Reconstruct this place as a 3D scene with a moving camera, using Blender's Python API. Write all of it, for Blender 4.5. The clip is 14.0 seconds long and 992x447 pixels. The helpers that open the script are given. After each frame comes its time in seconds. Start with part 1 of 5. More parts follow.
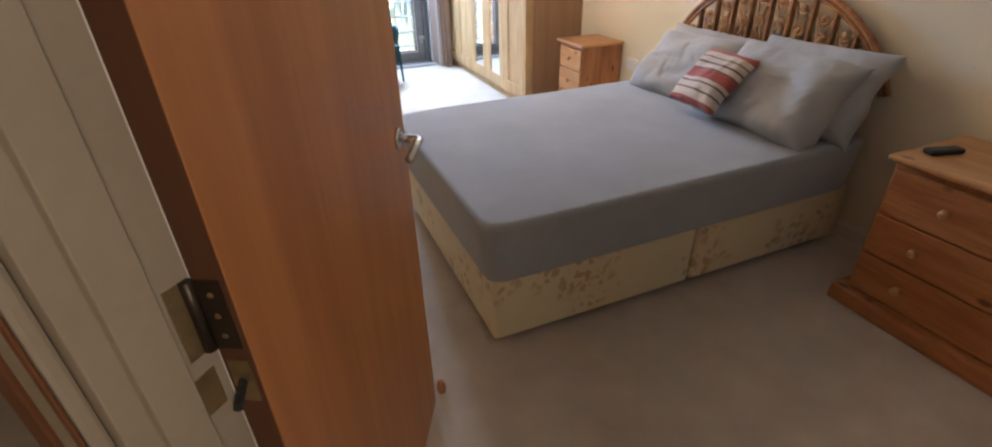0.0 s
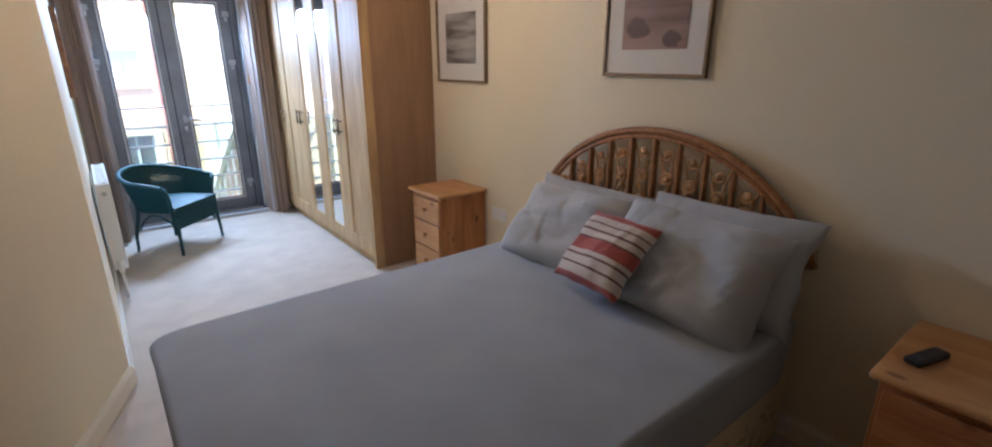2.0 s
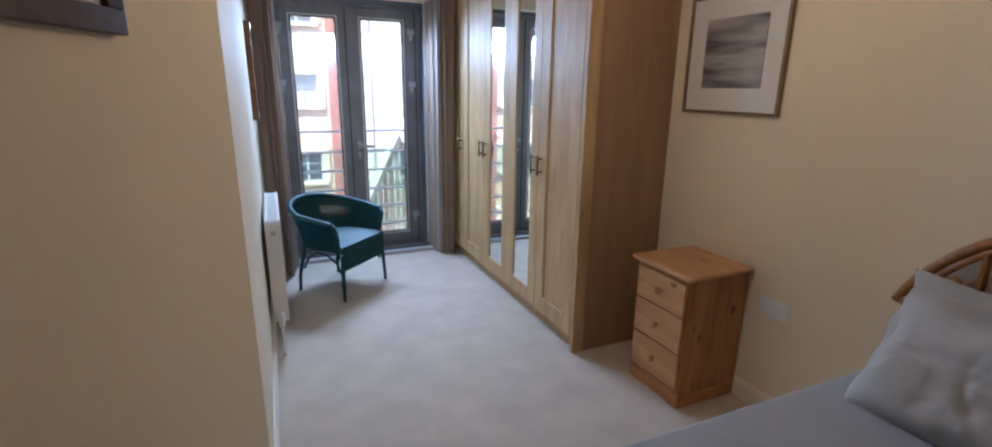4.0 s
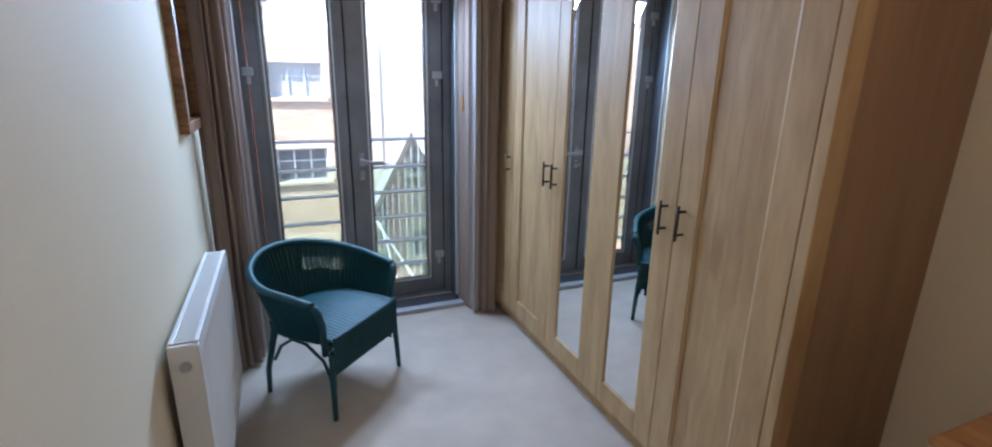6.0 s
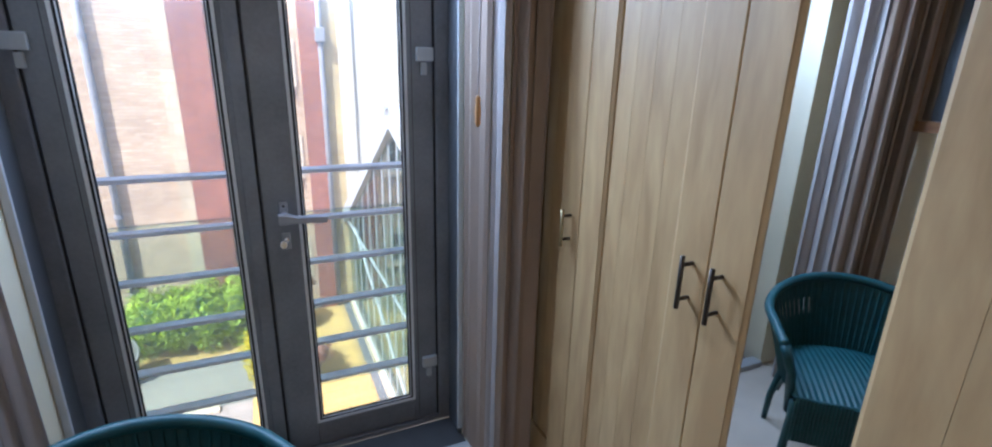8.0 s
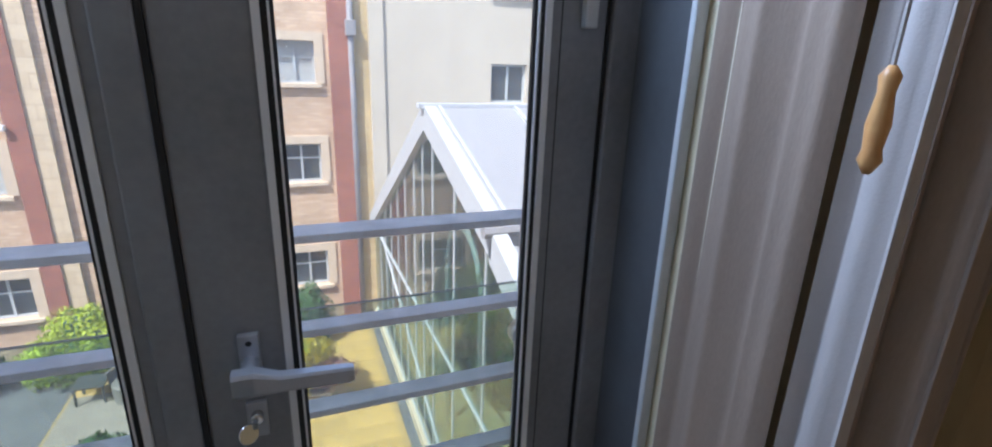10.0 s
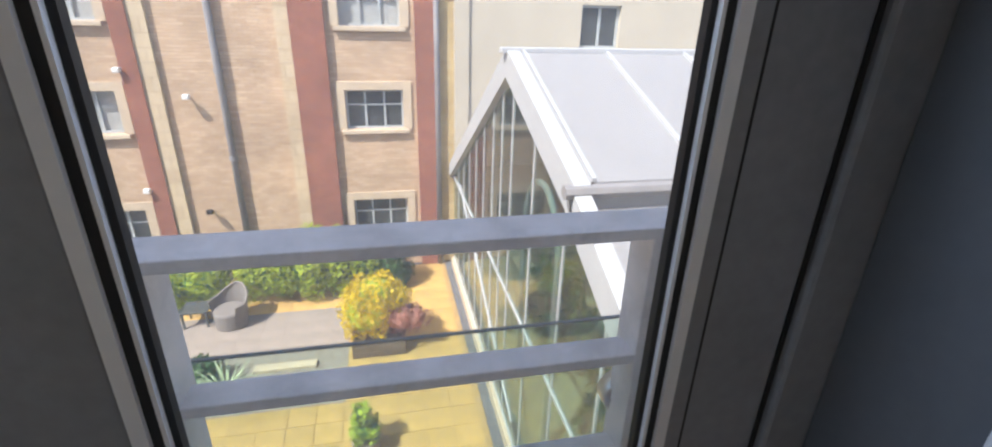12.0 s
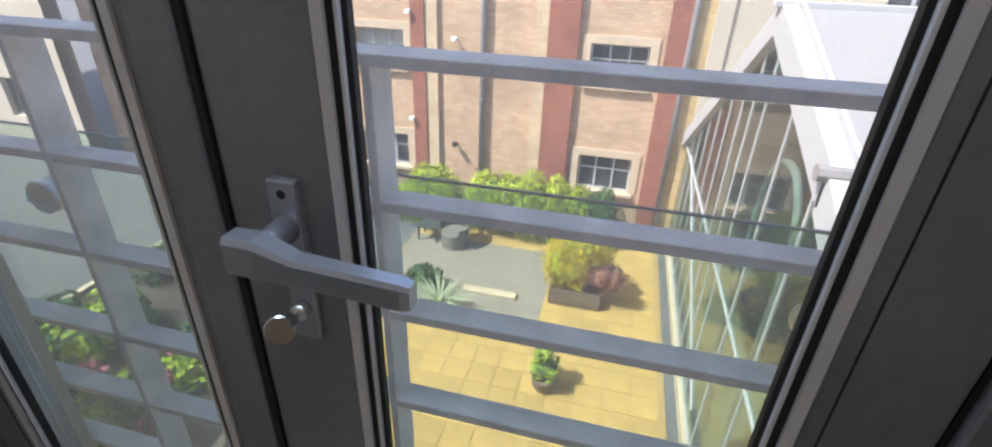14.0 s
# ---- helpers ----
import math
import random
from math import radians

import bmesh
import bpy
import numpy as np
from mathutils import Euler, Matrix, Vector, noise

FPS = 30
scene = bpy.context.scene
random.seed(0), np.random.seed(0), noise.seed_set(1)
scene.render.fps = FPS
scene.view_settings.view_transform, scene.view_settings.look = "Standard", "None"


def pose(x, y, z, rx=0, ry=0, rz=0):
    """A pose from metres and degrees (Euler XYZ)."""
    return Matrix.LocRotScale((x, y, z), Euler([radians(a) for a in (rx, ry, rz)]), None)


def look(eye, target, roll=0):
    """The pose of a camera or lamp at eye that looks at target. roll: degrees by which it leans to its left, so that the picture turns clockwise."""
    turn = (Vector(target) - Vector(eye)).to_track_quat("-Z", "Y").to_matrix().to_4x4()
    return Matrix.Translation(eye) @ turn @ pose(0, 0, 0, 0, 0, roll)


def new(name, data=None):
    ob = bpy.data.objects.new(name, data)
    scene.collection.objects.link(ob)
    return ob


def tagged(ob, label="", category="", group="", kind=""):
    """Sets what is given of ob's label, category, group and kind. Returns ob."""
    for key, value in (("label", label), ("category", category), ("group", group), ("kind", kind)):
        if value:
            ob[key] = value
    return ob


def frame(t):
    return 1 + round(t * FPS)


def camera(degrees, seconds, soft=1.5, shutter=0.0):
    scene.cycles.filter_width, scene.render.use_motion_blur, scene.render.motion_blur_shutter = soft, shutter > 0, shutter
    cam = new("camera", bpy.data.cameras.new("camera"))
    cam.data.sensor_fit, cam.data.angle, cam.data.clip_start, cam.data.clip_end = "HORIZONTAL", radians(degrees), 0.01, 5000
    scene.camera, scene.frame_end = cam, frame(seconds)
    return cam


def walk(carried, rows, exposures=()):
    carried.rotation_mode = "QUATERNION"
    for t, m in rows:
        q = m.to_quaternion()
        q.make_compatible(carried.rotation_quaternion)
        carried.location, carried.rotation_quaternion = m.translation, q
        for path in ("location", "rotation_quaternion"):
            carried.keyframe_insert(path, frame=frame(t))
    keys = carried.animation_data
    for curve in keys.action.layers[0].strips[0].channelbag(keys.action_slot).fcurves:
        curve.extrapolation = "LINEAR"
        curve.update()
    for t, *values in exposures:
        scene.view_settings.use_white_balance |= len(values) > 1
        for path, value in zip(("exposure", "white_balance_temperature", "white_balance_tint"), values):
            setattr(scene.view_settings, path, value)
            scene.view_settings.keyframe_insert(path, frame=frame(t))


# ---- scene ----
cam = camera(88.8, 14.0, soft=2.1)
EXPOSURES = [(t, stops, 5300 if t < 0.8 else 5120 if t < 5 else 5200 if t < 10 else 6050, 10) for t, stops in ((0.0, 3.6), (0.5, 3.52), (1.0, 3.15), (1.5, 2.9), (2.5, 2.55), (3.0, 2.38), (4.0, 2.12), (6.5, 1.85), (7.2, 1.75), (8.0, 1.6), (9.0, 1.25), (11.5, 1.03), (14.0, 1.17))]
PATH = [
    (0, (0.666, 0.259, 1.428), (1.326, 1.855, 0.42), -1.4),
    (0.5, (0.806, 0.495, 1.448), (1.732, 2.013, 0.532), -0.5),
    (1, (0.987, 0.648, 1.452), (2.055, 2.133, 0.642), -1.2),
    (1.5, (1.117, 0.818, 1.463), (2.268, 2.317, 0.808), -0.3),
    (2, (1.171, 1.009, 1.463), (2.354, 2.501, 0.851), -0.0),
    (2.5, (1.203, 1.24, 1.468), (2.348, 2.775, 0.891), 0.3),
    (3, (1.221, 1.505, 1.458), (2.243, 3.135, 0.912), 0.6),
    (3.5, (1.256, 1.791, 1.451), (2.143, 3.504, 0.926), 0.7),
    (4, (1.203, 2.091, 1.432), (1.98, 3.86, 0.915), 0.8),
    (4.2, (1.21, 2.215, 1.428), (1.955, 4.018, 0.921), 0.8),
    (6.5, (1.596, 3.816, 1.442), (2.346, 5.583, 0.88), 0.9),
    (7, (1.738, 4.164, 1.435), (2.509, 5.922, 0.874), 0.6),
    (7.5, (1.779, 4.529, 1.415), (2.578, 6.278, 0.864), 1.2),
    (8, (1.842, 4.886, 1.416), (2.65, 6.617, 0.825), 1.4),
    (8.5, (1.86, 5.204, 1.384), (2.701, 6.93, 0.825), 2.1),
    (9, (1.856, 5.528, 1.359), (2.627, 7.285, 0.792), 2.0),
    (10.2, (1.975, 5.99, 1.32), (2.7, 7.765, 0.715), 2.1),
    (11.5, (2.002, 6.285, 1.265), (2.588, 8.05, 0.528), 2.3),
    (12, (2.09, 6.321, 1.273), (2.502, 8.115, 0.49), 1.7),
    (12.5, (2.135, 6.321, 1.276), (2.31, 8.138, 0.46), 2.0),
    (13, (2.148, 6.291, 1.243), (2.064, 8.102, 0.4), 1.2),
    (13.5, (2.148, 6.271, 1.192), (1.78, 8.041, 0.336), 1.2),
    (14, (2.135, 6.278, 1.146), (1.722, 7.997, 0.211), 2.1),
]
walk(cam, [(t, look(eye, target, roll)) for t, eye, target, roll in PATH], EXPOSURES)

# ---- world and lights ----
world = bpy.data.worlds.new("sky")
scene.world = world
world.use_nodes = True
_n = world.node_tree.nodes
_sky = _n.new("ShaderNodeTexSky")
_sky.sky_type = 'NISHITA'
_sky.sun_disc = False
SUN_FROM = Vector((-0.72, -0.50, 1.15)).normalized()
_sky.sun_elevation = math.asin(SUN_FROM.z)
_sky.sun_rotation = math.atan2(SUN_FROM.x, SUN_FROM.y)
_sky.air_density, _sky.dust_density = 1.0, 2.5
world.node_tree.links.new(_sky.outputs[0], _n["Background"].inputs[0])
_n["Background"].inputs[1].default_value = 0.15
sun = new("sun", bpy.data.lights.new("sun", 'SUN'))
sun.data.energy, sun.data.angle, sun.data.color = 4.2, radians(1.0), (1.0, 0.93, 0.82)
sun.matrix_world = look(SUN_FROM * 30, (0, 0, 0))
hall_bulb = new("hall_bulb", bpy.data.lights.new("hall_bulb", 'AREA'))
hall_bulb.data.shape, hall_bulb.data.size = 'DISK', 0.3
hall_bulb.data.energy, hall_bulb.data.color = 1.38, (1.0, 0.76, 0.51)
hall_bulb.matrix_world = look((0.95, -0.85, 2.30), (0.85, 0.2, 0.6))
for pane_x, pane_w in ((1.591, 0.28), (2.109, 0.28)):
    window_sky = new("window_sky", bpy.data.lights.new("window_sky", 'AREA'))
    window_sky.data.shape, window_sky.data.size, window_sky.data.size_y = 'RECTANGLE', pane_w, 0.26
    window_sky.data.energy, window_sky.data.color = 3.5, (0.645, 0.79, 1.0)
    window_sky.data.spread = radians(130)
    window_sky.matrix_world = look((pane_x, 6.606, 1.845), (pane_x + 0.05, 4.3, 0.0))


# ---- materials ----
def material(name, colour, rough=0.6, spread=0.12, scale=8.0, fine=120.0, bump=0.1, metal=0.0, stretch=(1, 1, 1), random=0.0, sheen=0.0, spec=0.5):
    """Principled paint with blotches at one scale, grain at another, and a fine relief."""
    m = bpy.data.materials.new(name)
    m.use_nodes = True
    t = m.node_tree
    p = t.nodes["Principled BSDF"]
    co, mp = t.nodes.new("ShaderNodeTexCoord"), t.nodes.new("ShaderNodeMapping")
    mp.inputs["Scale"].default_value = stretch
    t.links.new(co.outputs["Object"], mp.inputs[0])
    big, small = t.nodes.new("ShaderNodeTexNoise"), t.nodes.new("ShaderNodeTexNoise")
    for n, s in ((big, scale), (small, fine)):
        n.inputs["Scale"].default_value = s
        n.inputs["Detail"].default_value = 5.0
        t.links.new(mp.outputs[0], n.inputs["Vector"])
    add = t.nodes.new("ShaderNodeMath")
    add.operation = 'MULTIPLY_ADD'
    t.links.new(small.outputs[0], add.inputs[0])
    add.inputs[1].default_value = 0.45
    t.links.new(big.outputs[0], add.inputs[2])
    rng = t.nodes.new("ShaderNodeMapRange")
    rng.inputs[1].default_value, rng.inputs[2].default_value = 0.45, 1.0
    rng.inputs[3].default_value, rng.inputs[4].default_value = 1.0 - spread, 1.0 + spread
    t.links.new(add.outputs[0], rng.inputs[0])
    value = rng.outputs[0]
    if random:
        info = t.nodes.new("ShaderNodeObjectInfo")
        r2 = t.nodes.new("ShaderNodeMapRange")
        r2.inputs[3].default_value, r2.inputs[4].default_value = 1.0 - random, 1.0 + random
        t.links.new(info.outputs["Random"], r2.inputs[0])
        mul = t.nodes.new("ShaderNodeMath")
        mul.operation = 'MULTIPLY'
        t.links.new(value, mul.inputs[0])
        t.links.new(r2.outputs[0], mul.inputs[1])
        value = mul.outputs[0]
    sc = t.nodes.new("ShaderNodeVectorMath")
    sc.operation = 'SCALE'
    sc.inputs[0].default_value = colour
    t.links.new(value, sc.inputs["Scale"])
    t.links.new(sc.outputs[0], p.inputs["Base Color"])
    p.inputs["Roughness"].default_value, p.inputs["Metallic"].default_value = rough, metal
    p.inputs["Specular IOR Level"].default_value = spec
    p.inputs["Sheen Weight"].default_value = sheen
    b = t.nodes.new("ShaderNodeBump")
    b.inputs["Strength"].default_value, b.inputs["Distance"].default_value = bump, 0.004
    t.links.new(add.outputs[0], b.inputs["Height"])
    t.links.new(b.outputs[0], p.inputs["Normal"])
    return m


def wood(name, light, dark, rough=0.45, grain=(1.5, 14, 14), knots=0.0, knot_colour=(0.12, 0.04, 0.015), random=0.0):
    """Boards whose grain runs along the mapping's slow axis, with darker knots."""
    m = bpy.data.materials.new(name)
    m.use_nodes = True
    t = m.node_tree
    p = t.nodes["Principled BSDF"]
    co, mp = t.nodes.new("ShaderNodeTexCoord"), t.nodes.new("ShaderNodeMapping")
    mp.inputs["Scale"].default_value = grain
    t.links.new(co.outputs["Object"], mp.inputs[0])
    if random:
        info = t.nodes.new("ShaderNodeObjectInfo")
        com = t.nodes.new("ShaderNodeCombineXYZ")
        mu = t.nodes.new("ShaderNodeMath")
        mu.operation = 'MULTIPLY'
        mu.inputs[1].default_value = 40.0
        t.links.new(info.outputs["Random"], mu.inputs[0])
        for i in range(3):
            t.links.new(mu.outputs[0], com.inputs[i])
        t.links.new(com.outputs[0], mp.inputs["Location"])
    n = t.nodes.new("ShaderNodeTexNoise")
    n.inputs["Scale"].default_value, n.inputs["Detail"].default_value, n.inputs["Distortion"].default_value = 1.0, 6.0, 1.2
    t.links.new(mp.outputs[0], n.inputs["Vector"])
    n2 = t.nodes.new("ShaderNodeTexNoise")
    n2.inputs["Scale"].default_value, n2.inputs["Detail"].default_value = 6.0, 3.0
    t.links.new(mp.outputs[0], n2.inputs["Vector"])
    mixf = t.nodes.new("ShaderNodeMath")
    mixf.operation = 'MULTIPLY_ADD'
    mixf.inputs[1].default_value = 0.35
    t.links.new(n2.outputs[0], mixf.inputs[0])
    t.links.new(n.outputs[0], mixf.inputs[2])
    ramp = t.nodes.new("ShaderNodeValToRGB")
    ramp.color_ramp.elements[0].position, ramp.color_ramp.elements[1].position = 0.45, 0.85
    ramp.color_ramp.elements[0].color, ramp.color_ramp.elements[1].color = (*light, 1), (*dark, 1)
    t.links.new(mixf.outputs[0], ramp.inputs[0])
    col = ramp.outputs[0]
    if knots:
        mp2 = t.nodes.new("ShaderNodeMapping")
        mp2.inputs["Scale"].default_value = tuple(3.2 + 0.22 * g for g in grain)
        t.links.new(co.outputs["Object"], mp2.inputs[0])
        if random:
            t.links.new(com.outputs[0], mp2.inputs["Location"])
        v = t.nodes.new("ShaderNodeTexVoronoi")
        v.inputs["Scale"].default_value = 1.3
        t.links.new(mp2.outputs[0], v.inputs["Vector"])
        kr = t.nodes.new("ShaderNodeMapRange")
        kr.inputs[1].default_value, kr.inputs[2].default_value = 0.07, 0.14
        kr.inputs[3].default_value, kr.inputs[4].default_value = knots, 0.0
        t.links.new(v.outputs["Distance"], kr.inputs[0])
        mx = t.nodes.new("ShaderNodeMix")
        mx.data_type = 'RGBA'
        t.links.new(kr.outputs[0], mx.inputs[0])
        t.links.new(col, mx.inputs[6])
        mx.inputs[7].default_value = (*knot_colour, 1)
        col = mx.outputs[2]
    t.links.new(col, p.inputs["Base Color"])
    p.inputs["Roughness"].default_value = rough
    b = t.nodes.new("ShaderNodeBump")
    b.inputs["Strength"].default_value, b.inputs["Distance"].default_value = 0.12, 0.002
    t.links.new(mixf.outputs[0], b.inputs["Height"])
    t.links.new(b.outputs[0], p.inputs["Normal"])
    return m


def glass(name, tint=(1, 1, 1), rough=0.0, gloss=1.0):
    """Thin clear sheet: straight see-through, with more gloss at grazing angles."""
    m = bpy.data.materials.new(name)
    m.use_nodes = True
    t = m.node_tree
    t.nodes.remove(t.nodes["Principled BSDF"])
    tr, gl, lw, mx = (t.nodes.new("ShaderNode" + k) for k in ("BsdfTransparent", "BsdfGlossy", "LayerWeight", "MixShader"))
    tr.inputs[0].default_value = (*tint, 1)
    gl.inputs["Roughness"].default_value = rough
    lw.inputs[0].default_value = 0.5
    pw, ma = t.nodes.new("ShaderNodeMath"), t.nodes.new("ShaderNodeMath")
    pw.operation, pw.inputs[1].default_value = 'POWER', 4.5
    ma.operation, ma.inputs[1].default_value, ma.inputs[2].default_value = 'MULTIPLY_ADD', 0.7 * gloss, 0.025 * gloss
    t.links.new(lw.outputs["Facing"], pw.inputs[0])
    t.links.new(pw.outputs[0], ma.inputs[0])
    t.links.new(ma.outputs[0], mx.inputs[0])
    t.links.new(tr.outputs[0], mx.inputs[1])
    t.links.new(gl.outputs[0], mx.inputs[2])
    t.links.new(mx.outputs[0], t.nodes["Material Output"].inputs[0])
    return m


def hazed(name, amount):
    """Clear sheet with a thin translucent film; its scattered daylight imitates lens glare."""
    m = glass(name)
    t = m.node_tree
    out = t.nodes["Material Output"]
    clear = out.inputs[0].links[0].from_socket
    tl, mx, n, r = (t.nodes.new("ShaderNode" + k) for k in ("BsdfTranslucent", "MixShader", "TexNoise", "MapRange"))
    tl.inputs[0].default_value = (0.9, 0.92, 0.95, 1)
    n.inputs["Scale"].default_value, n.inputs["Detail"].default_value = 3.0, 4.0
    r.inputs[3].default_value, r.inputs[4].default_value = amount * 0.7, amount * 1.3
    t.links.new(n.outputs[0], r.inputs[0])
    t.links.new(r.outputs[0], mx.inputs[0])
    t.links.new(clear, mx.inputs[1])
    t.links.new(tl.outputs[0], mx.inputs[2])
    t.links.new(mx.outputs[0], out.inputs[0])
    return m


def mirror(name):
    m = bpy.data.materials.new(name)
    m.use_nodes = True
    p = m.node_tree.nodes["Principled BSDF"]
    p.inputs["Base Color"].default_value = (0.86, 0.88, 0.88, 1)
    p.inputs["Metallic"].default_value, p.inputs["Roughness"].default_value = 1.0, 0.015
    return m


M = dict(
    wall=material("cream_wall_paint", (0.79, 0.70, 0.515), 0.75, 0.03, 2.0, 90, 0.06),
    ceiling=material("white_ceiling_paint", (0.82, 0.80, 0.76), 0.85, 0.02, 2.0, 60, 0.05),
    trim=material("cream_gloss_trim", (0.78, 0.72, 0.60), 0.35, 0.04, 5.0, 60, 0.04),
    # Frame's cream, darkened in the paint to offset the strong hall lamp.
    jamb=material("darkened_cream_frame_paint", (0.38, 0.325, 0.25), 0.45, 0.08, 5.0, 60, 0.05),
    carpet=material("pale_wool_carpet", (0.545, 0.46, 0.37), 0.95, 0.12, 6.0, 420, 0.8, sheen=0.15, spec=0.1),
    pine=wood("knotty_pine", (0.54, 0.235, 0.075), (0.35, 0.12, 0.034), 0.4, (14, 1.5, 14), 0.9, random=1),
    maple=wood("pale_maple_foil", (0.57, 0.388, 0.186), (0.412, 0.26, 0.114), 0.55, (9, 9, 1.6), random=1),
    doorwood=wood("orange_veneer", (0.50, 0.215, 0.07), (0.36, 0.14, 0.042), 0.42, (7, 7, 0.5)),
    frame_dark=material("dark_grey_coated_timber", (0.235, 0.24, 0.262), 0.42, 0.22, 6, 80, 0.06),
    bead=material("pale_aluminium_bead", (0.80, 0.80, 0.82), 0.45, 0.05, 8, 100, 0.03),
    steel=material("brushed_steel", (0.52, 0.51, 0.50), 0.32, 0.06, 20, 300, 0.05, metal=1.0),
    chrome=material("satin_chrome", (0.70, 0.70, 0.70), 0.2, 0.04, 20, 300, 0.02, metal=1.0),
    bronze=material("dark_bronze", (0.06, 0.045, 0.035), 0.42, 0.1, 20, 200, 0.05, metal=0.7),
    brass=material("worn_brass", (0.42, 0.33, 0.18), 0.42, 0.2, 20, 200, 0.05, metal=0.9),
    hinge=material("pale_grey_hinge", (0.50, 0.51, 0.52), 0.45, 0.05, 20, 100, 0.02),
    galv=material("galvanised_rail", (0.58, 0.555, 0.535), 0.65, 0.26, 16, 160, 0.15, metal=0.0),
    sheet=material("grey_fitted_sheet", (0.35, 0.357, 0.372), 0.92, 0.08, 5, 500, 0.25, sheen=0.2, spec=0.15),
    pillow=material("light_grey_pillowcase", (0.42, 0.415, 0.41), 0.9, 0.07, 6, 400, 0.2, sheen=0.2, spec=0.15),
    cane=wood("honey_cane", (0.43, 0.205, 0.068), (0.24, 0.095, 0.028), 0.38, (30, 30, 30)),
    loom=material("teal_woven_fibre", (0.008, 0.061, 0.070), 0.5, 0.25, 30, 200, 0.2),
    white=material("white_enamel", (0.80, 0.79, 0.76), 0.35, 0.03, 8, 100, 0.03),
    black=material("black_plastic", (0.015, 0.015, 0.016), 0.4, 0.1, 20, 100, 0.05),
    glass=glass("clear_glass"),
    pane_hazed=hazed("hazed_window_glass", 0.095),
    pine_side=wood("knotty_pine_upright", (0.50, 0.22, 0.07), (0.30, 0.105, 0.03), 0.4, (14, 14, 1.5), 0.9, random=1),
    pane_green=glass("green_tinted_glass", (0.80, 0.88, 0.84)),
    mirror=mirror("silvered_mirror"),
)


# ---- building helpers ----
def box(bm, x0, x1, y0, y1, z0, z1, bevel=0.0, seg=2, m=None):
    r = bmesh.ops.create_cube(bm, size=1.0)
    vs = r["verts"]
    bmesh.ops.scale(bm, vec=(abs(x1 - x0), abs(y1 - y0), abs(z1 - z0)), verts=vs)
    bmesh.ops.translate(bm, vec=((x0 + x1) / 2, (y0 + y1) / 2, (z0 + z1) / 2), verts=vs)
    if m is not None:
        bmesh.ops.transform(bm, matrix=m, verts=vs)
    if bevel:
        es = list({e for v in vs for e in v.link_edges})
        bmesh.ops.bevel(bm, geom=es, offset=bevel, segments=seg, affect='EDGES', profile=0.5)
    return bm


def boxed(*a, **k):
    return box(bmesh.new(), *a, **k)


def tube(bm, pts, r, n=8, closed=False, flat=1.0):
    """A round rod along points; r is a number or one radius a point."""
    pts = [Vector(p) for p in pts]
    rings = []
    up = Vector((0, 0, 1))
    for i, p in enumerate(pts):
        a = pts[i - 1] if i or closed else p
        b = pts[(i + 1) % len(pts)] if i + 1 < len(pts) or closed else p
        d = (b - a).normalized()
        s = d.cross(up)
        if s.length < 0.05:
            s = d.cross(Vector((1, 0, 0)))
        s.normalize()
        u = s.cross(d).normalized()
        rr = r[i] if isinstance(r, (list, tuple)) else r
        rings.append([bm.verts.new(p + (s * math.cos(k * math.tau / n) + u * math.sin(k * math.tau / n) * flat) * rr) for k in range(n)])
    m = len(rings)
    for i in range(m if closed else m - 1):
        q, w = rings[i], rings[(i + 1) % m]
        for k in range(n):
            bm.faces.new((q[k], q[(k + 1) % n], w[(k + 1) % n], w[k]))
    if not closed:
        bm.faces.new(rings[0][::-1])
        bm.faces.new(rings[-1])
    return bm


def lathe(bm, profile, n=16, m=None):
    """A turned body: (radius, height) pairs about z."""
    rings = []
    for r, z in profile:
        rings.append([bm.verts.new((r * math.cos(k * math.tau / n), r * math.sin(k * math.tau / n), z)) for k in range(n)])
    for q, w in zip(rings, rings[1:]):
        for k in range(n):
            bm.faces.new((q[k], q[(k + 1) % n], w[(k + 1) % n], w[k]))
    bm.faces.new(rings[0][::-1])
    bm.faces.new(rings[-1])
    if m is not None:
        bmesh.ops.transform(bm, matrix=m, verts=[v for q in rings for v in q])
    return bm


def prism(bm, outline, x0, x1, axis="x"):
    """An outline pushed along an axis; for x the outline is (y, z), for y (x, z), for z (x, y)."""
    def at(a, b, c):
        return {"x": (c, a, b), "y": (a, c, b), "z": (a, b, c)}[axis]
    lo = [bm.verts.new(at(a, b, x0)) for a, b in outline]
    hi = [bm.verts.new(at(a, b, x1)) for a, b in outline]
    bm.faces.new(lo[::-1])
    bm.faces.new(hi)
    n = len(outline)
    for i in range(n):
        bm.faces.new((lo[i], lo[(i + 1) % n], hi[(i + 1) % n], hi[i]))
    return bm


def grid(bm, nu, nv, f, wrap=False):
    vs = [[bm.verts.new(f(u / (nu - (0 if wrap else 1)), v / (nv - 1))) for v in range(nv)] for u in range(nu)]
    for i in range(nu if wrap else nu - 1):
        for j in range(nv - 1):
            bm.faces.new((vs[i][j], vs[(i + 1) % nu][j], vs[(i + 1) % nu][j + 1], vs[i][j + 1]))
    return bm


def part(name, bm, mat, parent=None, label="", smooth=False, kind="", category=""):
    me = bpy.data.meshes.new(name)
    bmesh.ops.recalc_face_normals(bm, faces=bm.faces)
    bm.to_mesh(me)
    bm.free()
    me.materials.append(mat)
    if smooth:
        me.polygons.foreach_set("use_smooth", [True] * len(me.polygons))
    ob = new(name, me)
    if parent is not None:
        ob.parent = parent
        ob.matrix_parent_inverse = parent.matrix_world.inverted() if parent.parent is None else (parent.parent.matrix_world @ parent.matrix_parent_inverse @ parent.matrix_basis).inverted()
    if label:
        ob["label"] = label
    if kind:
        ob["kind"] = kind
    if category:
        ob["category"] = category
    return ob


